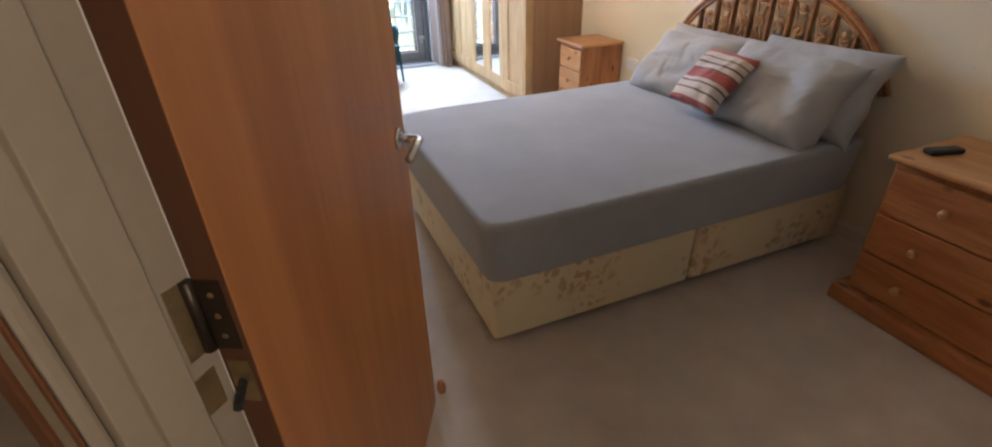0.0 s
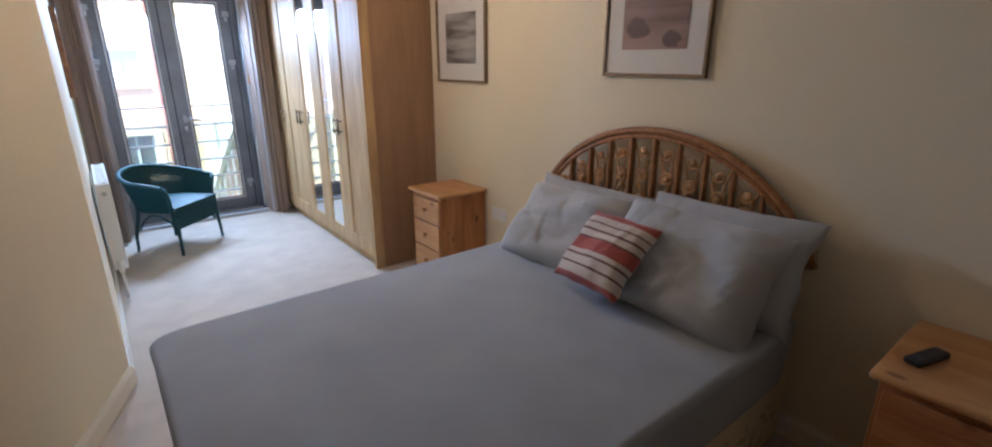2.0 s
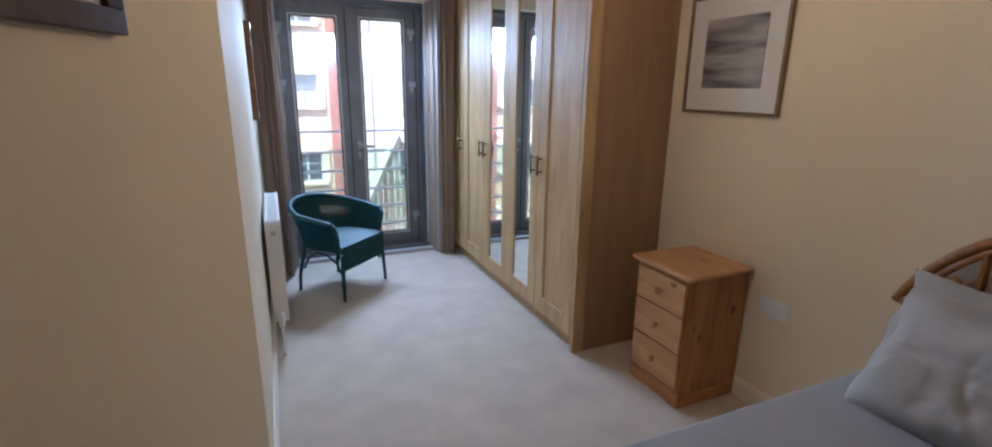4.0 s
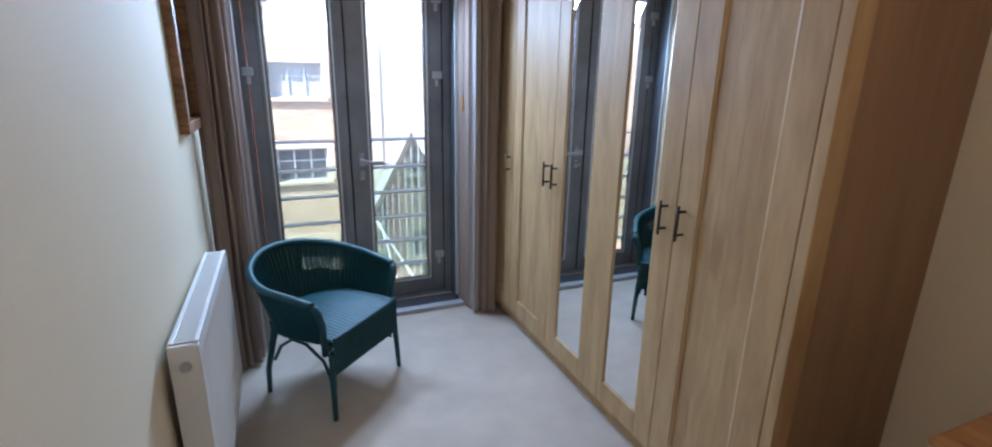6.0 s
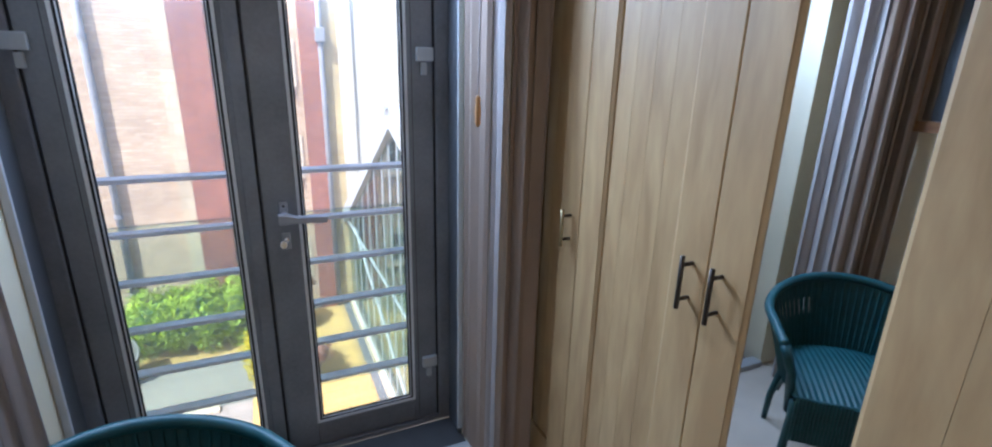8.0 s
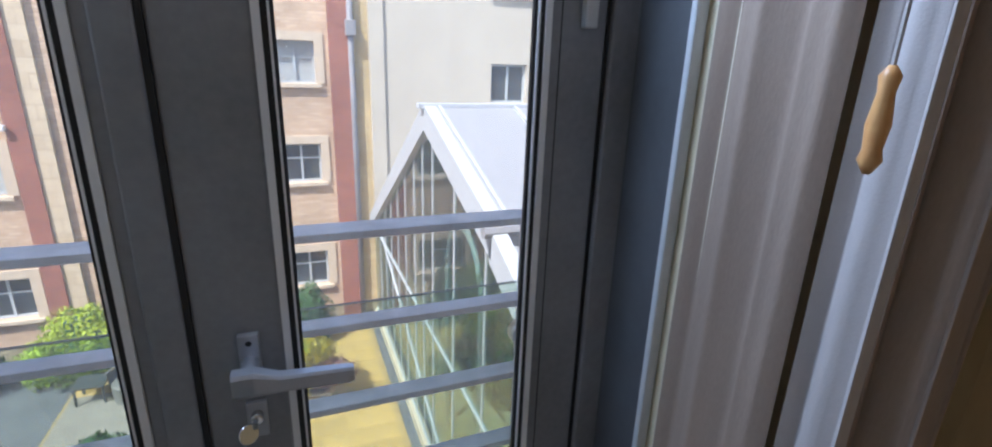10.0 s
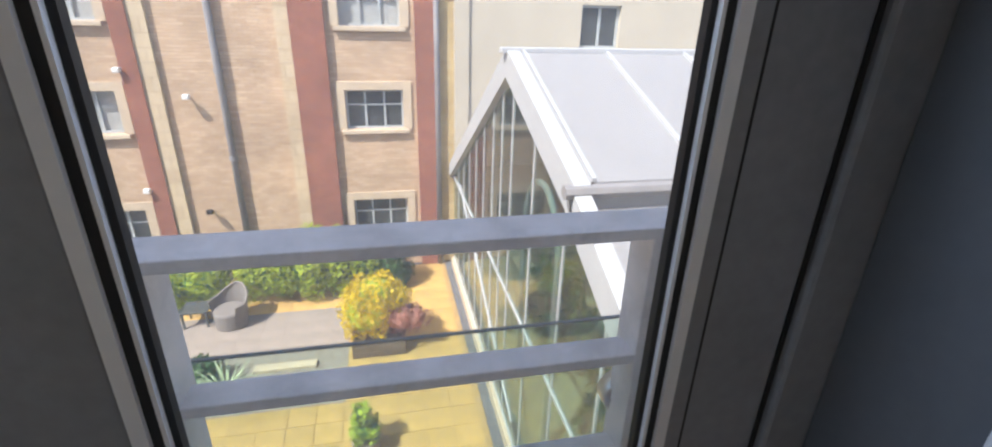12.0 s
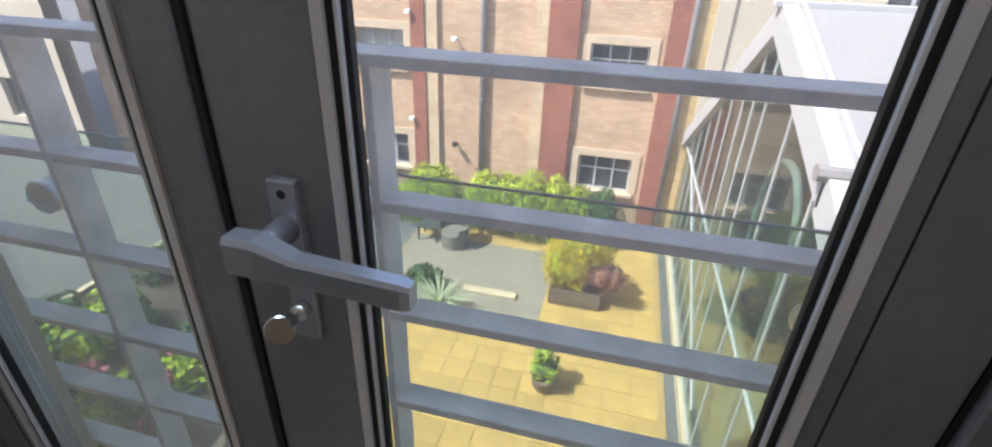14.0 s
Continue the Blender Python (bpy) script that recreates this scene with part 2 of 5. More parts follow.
def same(ob, name, loc, parent, rot=None):
    """Another object on the same mesh data."""
    o = new(name, ob.data)
    o.parent = parent
    o.location = loc
    if rot:
        o.rotation_euler = rot
    return o


def thing(name, at, label, category, group="", turn=0.0, kind=""):
    ob = new(name)
    ob.empty_display_size = 0.1
    ob.matrix_basis = pose(*at, 0, 0, turn)
    bpy.context.view_layer.update()
    return tagged(ob, label, category, group, kind)


def local(name, bm, mat, parent, label="", smooth=False):
    """A part whose mesh is given in its parent's own axes."""
    me = bpy.data.meshes.new(name)
    bmesh.ops.recalc_face_normals(bm, faces=bm.faces)
    bm.to_mesh(me)
    bm.free()
    me.materials.append(mat)
    if smooth:
        me.polygons.foreach_set("use_smooth", [True] * len(me.polygons))
    ob = new(name, me)
    ob.parent = parent
    if label:
        ob["label"] = label
    return ob


def structure(name, bm, mat, label, category):
    return tagged(part(name, bm, mat), label, category, kind="structure")


# ---- the room's shell ----
XR, XL, YW, ZC = 3.17, 1.10, 6.36, 2.40
OX0, OX1, OZ = 1.20, 2.50, 2.10
SD = Vector((0.368, 0.930))
SC = Vector((1.10, 3.70))
DD = Vector((0.7071, -0.7071))
HINGE = Vector((0.528, 0.812))
floor = structure("floor", boxed(-1.6, XR + 0.3, -1.9, YW, -0.20, 0.0), M["carpet"], "pale beige wool carpet with faint footmarks", "floor")
structure("ceiling", boxed(-1.6, XR + 0.3, -1.9, 6.72, ZC, ZC + 0.2), M["ceiling"], "plain white painted ceiling", "ceiling")
structure("wall_east", boxed(XR, XR + 0.15, -1.9, 6.72, 0, ZC), M["wall"], "cream painted plaster wall behind the bed", "wall")
structure("wall_west", boxed(XL - 0.12, XL, SC.y, 6.72, 0, ZC), M["wall"], "cream painted plaster wall beside the window", "wall")
IX0, IX1 = 1.246, 2.458
wn = boxed(XL, IX0, YW, 6.578, 0, ZC)
box(wn, XL, OX0, 6.578, 6.72, 0, ZC)
box(wn, IX1, XR, YW, 6.578, 0, ZC)
box(wn, OX1, XR, 6.578, 6.72, 0, ZC)
box(wn, OX0, OX1, YW, 6.72, OZ, ZC)
structure("wall_north", wn, M["wall"], "cream painted wall around the glazed doors", "wall")
FAR = SC - SD * 2.35


def slab(a, b, thick, z0, z1):
    """A wall slab from a to b on plan, thickened to its left."""
    d = (b - a).normalized()
    n = Vector((-d.y, d.x)) * thick
    return prism(bmesh.new(), [(a.x, a.y), (b.x, b.y), (b.x + n.x, b.y + n.y), (a.x + n.x, a.y + n.y)], z0, z1, "z")


structure("wall_splayed", slab(FAR, SC, 0.10, 0, ZC), M["wall"], "cream painted partition set at an angle", "wall")
JAMB = HINGE - DD * 0.005
structure("wall_door_side", slab(JAMB - DD * 0.075, FAR, 0.10, 0, ZC), M["wall"], "cream painted wall beside the bedroom door", "wall")
LATCH = HINGE + DD * 0.80
structure("wall_door_far", slab(LATCH + DD * 0.04, LATCH + DD * 2.6, 0.12, 0, ZC), M["wall"], "cream painted wall beyond the bedroom door", "wall")
structure("wall_over_door", slab(JAMB - DD * 0.04, LATCH + DD * 0.04, 0.12, 2.06, ZC), M["wall"], "cream painted wall above the bedroom door", "wall")
structure("wall_hall_end", boxed(-1.6, XR + 0.3, -1.9, -1.8, 0, ZC), M["wall"], "cream painted hallway wall", "wall")
structure("wall_hall_side", boxed(-1.7, -1.6, -1.9, 6.72, 0, ZC), M["wall"], "cream painted hallway side wall", "wall")


def skirting(a, b, z1=0.095, t=0.018):
    d = (b - a).normalized()
    n = Vector((d.y, -d.x))
    bm = bmesh.new()
    ring = []
    for p in (a, b):
        ring.append([bm.verts.new((p.x + n.x * o, p.y + n.y * o, z)) for o, z in ((0.0, 0.0), (t, 0.0), (t, z1 - 0.022), (t * 0.45, z1 - 0.006), (t * 0.3, z1), (0.0, z1))])
    for k in range(6):
        bm.faces.new((ring[0][k], ring[0][(k + 1) % 6], ring[1][(k + 1) % 6], ring[1][k]))
    bm.faces.new(ring[0])
    bm.faces.new(ring[1][::-1])
    return structure("baseboard", bm, M["trim"], "cream gloss painted moulded skirting board", "skirting board")


V2 = lambda x, y: Vector((x, y))
skirting(FAR, SC)
skirting(SC, V2(XL, YW))
skirting(V2(XR, 4.25), V2(XR, -0.9))

# ---- bedroom door, frame and ironmongery ----
M["lipping"] = wood("dark_stained_lipping", (0.13, 0.055, 0.025), (0.08, 0.032, 0.015), 0.5, (6, 6, 0.5))
M["edging"] = wood("brown_stained_edging", (0.21, 0.085, 0.035), (0.13, 0.05, 0.02), 0.5, (6, 6, 0.5))
door_turn = 61.8
door = thing("door", (HINGE.x, HINGE.y, 0), "orange veneered flush door standing half open", "door", turn=door_turn)
local("leaf", boxed(0.0, 0.762, -0.04, 0.0, 0.012, 2.03, 0.002), M["doorwood"], door)


def lever(side):
    hd = local("door_handle", lathe(bmesh.new(), [(0.026, 0), (0.026, 0.006), (0.024, 0.008)], 20, Matrix.Translation((0.695, -0.04 if side < 0 else 0.0, 1.0)) @ pose(0, 0, 0, 90 if side < 0 else -90)), M["chrome"], door, "round chrome lever handle", True)
    y0 = -0.045 if side < 0 else 0.005
    y1 = y0 + side * 0.05
    local("lever", tube(bmesh.new(), [(0.695, y0, 1.0), (0.695, y1 - side * 0.008, 1.0), (0.688, y1, 1.0), (0.57, y1 + side * 0.004, 1.0)], 0.0095, 12), M["chrome"], hd, "", True)


lever(-1)
lever(1)
local("lipping", boxed(-0.0025, -0.0003, -0.039, -0.001, 0.012, 2.03), M["lipping"], door, "dark stained hinge edge")
for z in (0.25, 1.05, 1.80):
    hg = local("hinge", tube(bmesh.new(), [(-0.007, 0.004, z - 0.05), (-0.007, 0.004, z + 0.05)], 0.0075, 10), M["bronze"], door, "worn butt hinge", True)
    local("hinge_leaf", boxed(-0.0045, -0.0027, -0.033, 0.002, z - 0.05, z + 0.05), M["bronze"], hg)
    for dz in (-0.03, 0.0, 0.03):
        local("screw", lathe(bmesh.new(), [(0.004, 0), (0.0035, 0.0012)], 8, Matrix.Translation((-0.0045, -0.018, z + dz)) @ pose(0, 0, 0, 0, -90)), M["brass"], hg)
cl = local("door_closer", boxed(-0.0045, -0.0027, -0.034, -0.006, 0.91, 0.98, 0.0), M["brass"], door, "small brass concealed chain closer")
local("closer_chain", tube(bmesh.new(), [(-0.003, -0.018, 0.945), (-0.022, -0.024, 0.943), (-0.045, -0.034, 0.945)], 0.006, 8), M["black"], cl)
stop = thing("door_stop", (HINGE.x + 0.43, HINGE.y + 0.70, 0), "small wooden door stop screwed to the floor", "door stop")
local("stop_body", lathe(bmesh.new(), [(0.016, 0), (0.017, 0.02), (0.012, 0.045), (0.009, 0.05)], 14), M["doorwood"], stop, "", True)

jamb = thing("door_frame", (HINGE.x, HINGE.y, 0), "cream painted door frame with brown wooden edging", "door frame", turn=math.degrees(math.atan2(DD.y, DD.x)))
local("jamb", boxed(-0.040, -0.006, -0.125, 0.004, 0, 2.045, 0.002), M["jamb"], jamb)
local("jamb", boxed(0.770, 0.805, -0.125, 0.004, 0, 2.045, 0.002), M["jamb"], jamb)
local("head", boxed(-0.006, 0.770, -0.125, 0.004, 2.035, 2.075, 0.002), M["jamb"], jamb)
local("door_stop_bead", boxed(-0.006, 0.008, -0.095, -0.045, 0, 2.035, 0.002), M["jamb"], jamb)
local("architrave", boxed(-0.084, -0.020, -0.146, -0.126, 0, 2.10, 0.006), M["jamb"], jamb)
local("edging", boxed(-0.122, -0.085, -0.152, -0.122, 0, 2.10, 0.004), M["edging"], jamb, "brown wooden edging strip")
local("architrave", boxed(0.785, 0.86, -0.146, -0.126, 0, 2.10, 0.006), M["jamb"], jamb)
# White strip painted in for the light catching the jamb's room-side corner.
local("bead", boxed(-0.010, -0.0045, 0.0005, 0.0055, 0, 2.034, 0.001), M["white"], jamb, "white strip for the lit room-side corner of the frame")
local("strike_leaf", boxed(-0.006, -0.0042, -0.034, -0.001, 1.0, 1.10), M["brass"], jamb, "worn brass hinge leaf")
local("chain_plate", boxed(-0.006, -0.0042, -0.040, -0.012, 0.915, 0.975), M["brass"], jamb, "small brass chain plate")
local("edging", boxed(-0.030, -0.0195, -0.151, -0.1465, 0, 2.09, 0.002), M["edging"], jamb, "brown wooden edging strip")

# ---- bed ----
def floral():
    m = bpy.data.materials.new("faded_floral_ticking")
    m.use_nodes = True
    t = m.node_tree
    p = t.nodes["Principled BSDF"]
    co = t.nodes.new("ShaderNodeTexCoord")
    wob = t.nodes.new("ShaderNodeTexNoise")
    wob.inputs["Scale"].default_value = 9.0
    v = t.nodes.new("ShaderNodeTexVoronoi")
    v.inputs["Scale"].default_value = 24.0
    mx = t.nodes.new("ShaderNodeMix")
    mx.data_type, mx.blend_type = 'RGBA', 'LINEAR_LIGHT'
    mx.inputs[0].default_value = 0.05
    t.links.new(co.outputs["Object"], wob.inputs["Vector"])
    t.links.new(co.outputs["Object"], mx.inputs[6])
    t.links.new(wob.outputs["Color"], mx.inputs[7])
    t.links.new(mx.outputs[2], v.inputs["Vector"])
    n = t.nodes.new("ShaderNodeTexNoise")
    n.inputs["Scale"].default_value = 5.0
    t.links.new(co.outputs["Object"], n.inputs["Vector"])
    a = t.nodes.new("ShaderNodeMapRange")
    a.inputs[1].default_value, a.inputs[2].default_value, a.inputs[3].default_value, a.inputs[4].default_value = 0.34, 0.52, 1, 0
    t.links.new(v.outputs["Distance"], a.inputs[0])
    b = t.nodes.new("ShaderNodeMapRange")
    b.inputs[1].default_value, b.inputs[2].default_value = 0.50, 0.62
    t.links.new(n.outputs[0], b.inputs[0])
    mul = t.nodes.new("ShaderNodeMath")
    mul.operation = 'MULTIPLY'
    t.links.new(a.outputs[0], mul.inputs[0])
    t.links.new(b.outputs[0], mul.inputs[1])
    mul2 = t.nodes.new("ShaderNodeMath")
    mul2.operation = 'MULTIPLY'
    mul2.inputs[1].default_value = 0.75
    t.links.new(mul.outputs[0], mul2.inputs[0])
    c = t.nodes.new("ShaderNodeMix")
    c.data_type = 'RGBA'
    c.inputs[6].default_value, c.inputs[7].default_value = (0.72, 0.60, 0.38, 1), (0.44, 0.26, 0.10, 1)
    t.links.new(mul2.outputs[0], c.inputs[0])
    t.links.new(c.outputs[2], p.inputs["Base Color"])
    p.inputs["Roughness"].default_value = 0.6
    return m


M["floral"] = floral()
bed = thing("divan_bed", (2.14, 2.29, 0), "double divan bed with grey fitted sheet and faded floral base", "bed")
for x0, x1 in ((-0.925, 0.018), (0.026, 0.955)):
    dv = local("divan_base", boxed(x0, x1, -0.665, 0.645, 0.032, 0.325, 0.022, 3), M["floral"], bed, "cream divan base with faded brown flowers")
    for fx in (x0 + 0.06, x1 - 0.06):
        for fy in (-0.60, 0.58):
            local("castor", lathe(bmesh.new(), [(0.02, 0.0), (0.024, 0.015), (0.02, 0.045)], 12, Matrix.Translation((fx, fy, 0))), M["black"], dv)


def mattress():
    bm = bmesh.new()
    hx, hy, r = 0.955, 0.685, 0.022
    def f(u, v):
        a = u * math.tau
        ca, sa = math.cos(a), math.sin(a)
        e = 0.085
        x = hx * math.copysign(abs(ca) ** e, ca)
        y = hy * math.copysign(abs(sa) ** e, sa)
        if v < 0.28:
            k, z = 0.985 + 0.015 * v / 0.28, 0.318 + 0.218 * v / 0.28
        elif v < 0.5:
            w = (v - 0.28) / 0.22 * math.pi / 2
            k, z = 1.0, 0.536 + 0.022 * math.sin(w)
            x -= math.copysign(min(r, abs(x)), x) * (1 - math.cos(w))
            y -= math.copysign(min(r, abs(y)), y) * (1 - math.cos(w))
        else:
            w = (v - 0.5) / 0.5
            x -= math.copysign(min(r, abs(x)), x)
            y -= math.copysign(min(r, abs(y)), y)
            k, z = 1 - w * 0.999, 0.558 + 0.006 * math.sin(w * math.pi)
        p = Vector((x * k, y * k, z))
        p.z += 0.005 * noise.noise(p * 3.5) * (1 if v > 0.3 else 0.3) + 0.0016 * noise.noise(p * 11)
        if v < 0.3:
            q = noise.noise(Vector((x * 7, y * 7, z * 2)))
            p.x *= 1 + 0.006 * q
            p.y *= 1 + 0.008 * q
        return p
    grid(bm, 176, 46, f, True)
    return bm


local("mattress", mattress(), M["sheet"], bed, "mattress under a plain grey fitted sheet", True)

M["cane_pale"] = wood("pale_split_cane", (0.60, 0.37, 0.16), (0.42, 0.22, 0.08), 0.42, (30, 30, 30))
headboard = thing("headboard", (3.115, 2.32, 0), "arched cane headboard with scrolled infill between slats", "headboard")
HB0, HBW, HBH = 0.56, 0.735, 0.61


def arch(w, h, n=40, x=0.0):
    return [(x, -w * math.cos(math.pi * i / n), HB0 + h * math.sin(math.pi * i / n)) for i in range(n + 1) if math.sin(math.pi * i / n) > 0.30]


for w, h, r in ((HBW, HBH, 0.016), (HBW - 0.027, HBH - 0.027, 0.012)):
    local("arch_rim", tube(bmesh.new(), arch(w, h), r, 10), M["cane"], headboard, "", True)
for y in (-0.55, 0.55):
    local("leg", boxed(-0.018, 0.018, y - 0.025, y + 0.025, 0.0, 0.76, 0.004), M["cane"], headboard)
local("cross_rail", tube(bmesh.new(), [(0, -HBW + 0.045, 0.76), (0, HBW - 0.045, 0.76)], 0.014, 10), M["cane"], headboard, "", True)
NS = 12
for i in range(1, NS):
    y = -HBW + 2 * HBW * i / NS
    z1 = HB0 + (HBH - 0.03) * math.sqrt(max(0.0, 1 - (y / (HBW - 0.025)) ** 2))
    if z1 > 0.79:
        local("slat", boxed(-0.020, 0.014, y - 0.0065, y + 0.0065, 0.76, z1, 0.002), M["cane"], headboard)
for i in range(NS):
    y = -HBW + 2 * HBW * (i + 0.5) / NS
    top = HB0 + (HBH - 0.03) * math.sqrt(max(0.0, 1 - (abs(y) + 0.04) ** 2 / (HBW - 0.02) ** 2)) if abs(y) + 0.04 < HBW - 0.02 else 0.6
    if top < 0.88:
        continue
    s = 1 if i % 2 else -1
    bm = bmesh.new()
    hh = top - 0.74
    for zc, flip, rad in ((0.74 + hh * 0.26, 1, 0.037), (0.74 + hh * 0.56, -1, 0.033), (0.74 + hh * 0.84, 1, 0.026)):
        spiral = []
        for k in range(22):
            a = k / 21 * math.tau * 1.25
            rr = rad * (1 - 0.75 * k / 21)
            spiral.append((0, y + s * flip * (rr * math.cos(a)), zc - rr * math.sin(a) * flip))
        tail = [(0, y - s * flip * 0.03, zc - flip * 0.17), (0, y - s * flip * 0.005 + s * 0.01, zc - flip * 0.10), (0, y + s * flip * 0.028, zc - flip * 0.04)] if flip > 0 else [(0, y + s * 0.03, zc - hh * 0.30), (0, y - s * 0.012, zc - 0.05)]
        tail = [p for p in tail if 0.76 < p[2] < top]
        tube(bm, tail + spiral, 0.0082, 6)
        tube(bm, [(0, y + s * flip * rad * 0.15, zc - 0.010), (0, y + s * flip * rad * 0.15, zc + 0.012)], 0.014, 8)
    for side in (-1, 1):
        tube(bm, [(0, y + side * 0.046, 0.77), (0, y + side * 0.030, 0.77 + hh * 0.22), (0, y + side * 0.008, 0.77 + hh * 0.45), (0, y + side * 0.026, 0.77 + hh * 0.68), (0, y + side * 0.044, 0.77 + hh * 0.84)], 0.0042, 6)
    local("scroll", bm, M["cane_pale"], headboard, "pale scrolled cane infill", True)


def pillow_mesh(w, d, t, seed, crease=1.0):
    bm = bmesh.new()
    n = 72
    rnd = random.Random(seed)
    folds = [(rnd.uniform(-1.4, 1.4), rnd.uniform(-0.8, 0.8), rnd.uniform(0.3, 2.6), rnd.uniform(0.18, 0.55), rnd.uniform(0.04, 0.11), rnd.uniform(0.05, 0.12)) for _ in range(16)]
    def side(sgn):
        def f(u, v):
            a, b = u * 2 - 1, v * 2 - 1
            edge = max(0.0, (1 - a ** 4) * (1 - b ** 4)) ** 0.48
            pin = 1 - 0.05 * (1 - abs(a) ** 3) * abs(b) ** 3 - 0.0
            wob = 0.05 * noise.noise(Vector((a * 2.3 + seed, b * 2.3, 1.7)))
            p = Vector((a * w / 2 * (1 - 0.07 * (1 - b * b) * abs(a) ** 3 + wob * abs(a)), b * d / 2 * (pin + wob * abs(b)), 0))
            q = Vector((a * 1.6 + seed, b * 1.4, seed + sgn))
            fold = 0.0
            for cx, cy, ang, ln, dp, wd in folds:
                dx, dy = a * w / d - cx, b - cy
                al, ac = dx * math.cos(ang) + dy * math.sin(ang), -dx * math.sin(ang) + dy * math.cos(ang)
                ac += 0.10 * math.sin(al * 4 + cx * 9)
                fold += dp * math.exp(-(al / ln) ** 2) * (math.exp(-(ac / wd) ** 2) - 0.7 * math.exp(-((ac - 1.9 * wd) / (1.3 * wd)) ** 2))
            g = Vector((a * 2.1 * w / d + seed, b * 2.1, seed))
            g = g + noise.noise_vector(g * 0.8) * 0.7
            ridge = (1 - abs(noise.noise(Vector((g.x * 1.0, g.y * 2.2, g.z))))) ** 5 + 0.4 * (1 - abs(noise.noise(Vector((g.x * 3.0, g.y * 1.4, g.z + 9))))) ** 5
            wr = noise.noise(q) * 0.35 - crease * fold + crease * 0.06 * ridge - 0.28 * b
            p.z = sgn * t / 2 * edge * (1 + wr) + 0.022 * noise.noise(Vector((a * 1.3, b * 1.3, seed * 3))) * (0.4 + abs(a))
            return p
        return f
    grid(bm, n, n, side(1))
    grid(bm, n, n, side(-1))
    bmesh.ops.remove_doubles(bm, verts=bm.verts, dist=0.0008)
    return bm


def place_pillow(at, lean, seed, label, turn=0.0, **k):
    me = bpy.data.meshes.new("pillow")
    bm = pillow_mesh(k.get("w", 0.72), k.get("d", 0.46), k.get("t", 0.15), seed, k.get("crease", 0.6))
    bmesh.ops.recalc_face_normals(bm, faces=bm.faces)
    bm.to_mesh(me)
    bm.free()
    me.materials.append(k.get("mat", M["pillow"]))
    me.polygons.foreach_set("use_smooth", [True] * len(me.polygons))
    ob = new(k.get("name", "pillow"), me)
    ob.matrix_basis = Matrix.Translation(at) @ pose(0, 0, 0, 0, 0, turn) @ pose(0, 0, 0, 0, -lean, 0) @ pose(0, 0, 0, 0, 0, -90)
    return tagged(ob, label, k.get("category", "pillow"), k.get("group", "pillows on the bed"))


place_pillow((2.965, 2.60, 0.705), 58, 3.1, "creased light grey pillow against the headboard", 0, t=0.16, d=0.42)
place_pillow((2.985, 1.935, 0.735), 62, 7.7, "creased light grey pillow leaning behind another", 0, w=0.70, t=0.16, d=0.43)
place_pillow((2.850, 2.57, 0.700), 48, 1.3, "creased light grey pillow propped beside the cushion", 3, w=0.68, d=0.44, t=0.18)
place_pillow((2.83, 1.975, 0.715), 50, 5.2, "creased light grey pillow at the front of the pile", -2, w=0.70, d=0.46, t=0.22)


def stripes():
    m = bpy.data.materials.new("red_striped_cotton")
    m.use_nodes = True
    t = m.node_tree
    p = t.nodes["Principled BSDF"]
    co, sp = t.nodes.new("ShaderNodeTexCoord"), t.nodes.new("ShaderNodeSeparateXYZ")
    t.links.new(co.outputs["Object"], sp.inputs[0])
    r = t.nodes.new("ShaderNodeMapRange")
    r.inputs[1].default_value, r.inputs[2].default_value = -0.175, 0.175
    t.links.new(sp.outputs["Y"], r.inputs[0])
    ramp = t.nodes.new("ShaderNodeValToRGB")
    ramp.color_ramp.interpolation = 'CONSTANT'
    red, pale, dark = (0.36, 0.075, 0.055, 1), (0.60, 0.51, 0.43, 1), (0.16, 0.07, 0.055, 1)
    bands = [(0.0, red), (0.10, pale), (0.20, dark), (0.225, pale), (0.32, dark), (0.345, pale), (0.40, red), (0.56, dark), (0.585, pale), (0.66, dark), (0.685, pale), (0.76, dark), (0.78, pale), (0.86, red)]
    els = ramp.color_ramp.elements
    els[0].position, els[0].color = bands[0]
    els[1].position, els[1].color = bands[1]
    for pos, c in bands[2:]:
        e = els.new(pos)
        e.color = c
    t.links.new(r.outputs[0], ramp.inputs[0])
    t.links.new(ramp.outputs[0], p.inputs["Base Color"])
    p.inputs["Roughness"].default_value, p.inputs["Sheen Weight"].default_value = 0.9, 0.2
    w = t.nodes.new("ShaderNodeTexNoise")
    w.inputs["Scale"].default_value = 350.0
    b = t.nodes.new("ShaderNodeBump")
    b.inputs["Strength"].default_value, b.inputs["Distance"].default_value = 0.3, 0.003
    t.links.new(co.outputs["Object"], w.inputs["Vector"])
    t.links.new(w.outputs[0], b.inputs["Height"])
    t.links.new(b.outputs[0], p.inputs["Normal"])
    return m


M["stripes"] = stripes()
place_pillow((2.665, 2.205, 0.745), 46, 9.4, "small red and white striped cotton cushion", -5, w=0.34, d=0.33, t=0.10, crease=0.9, mat=M["stripes"], name="cushion", category="cushion", group="cushions on the bed")

# ---- pine chest of drawers, bedside chest, remote control ----
def knob(parent, x, y, z, r=0.017):
    local("knob", lathe(bmesh.new(), [(r * 0.55, 0), (r * 0.5, 0.008), (r, 0.016), (r * 0.95, 0.024), (r * 0.5, 0.029)], 14, Matrix.Translation((x, y, z)) @ pose(0, 0, 0, 0, -90)), M["pine_light"], parent, "turned pine knob", True)


M["pine_light"] = wood("pale_pine", (0.62, 0.35, 0.135), (0.47, 0.22, 0.075), 0.38, (14, 1.5, 14), 0.7, random=1)


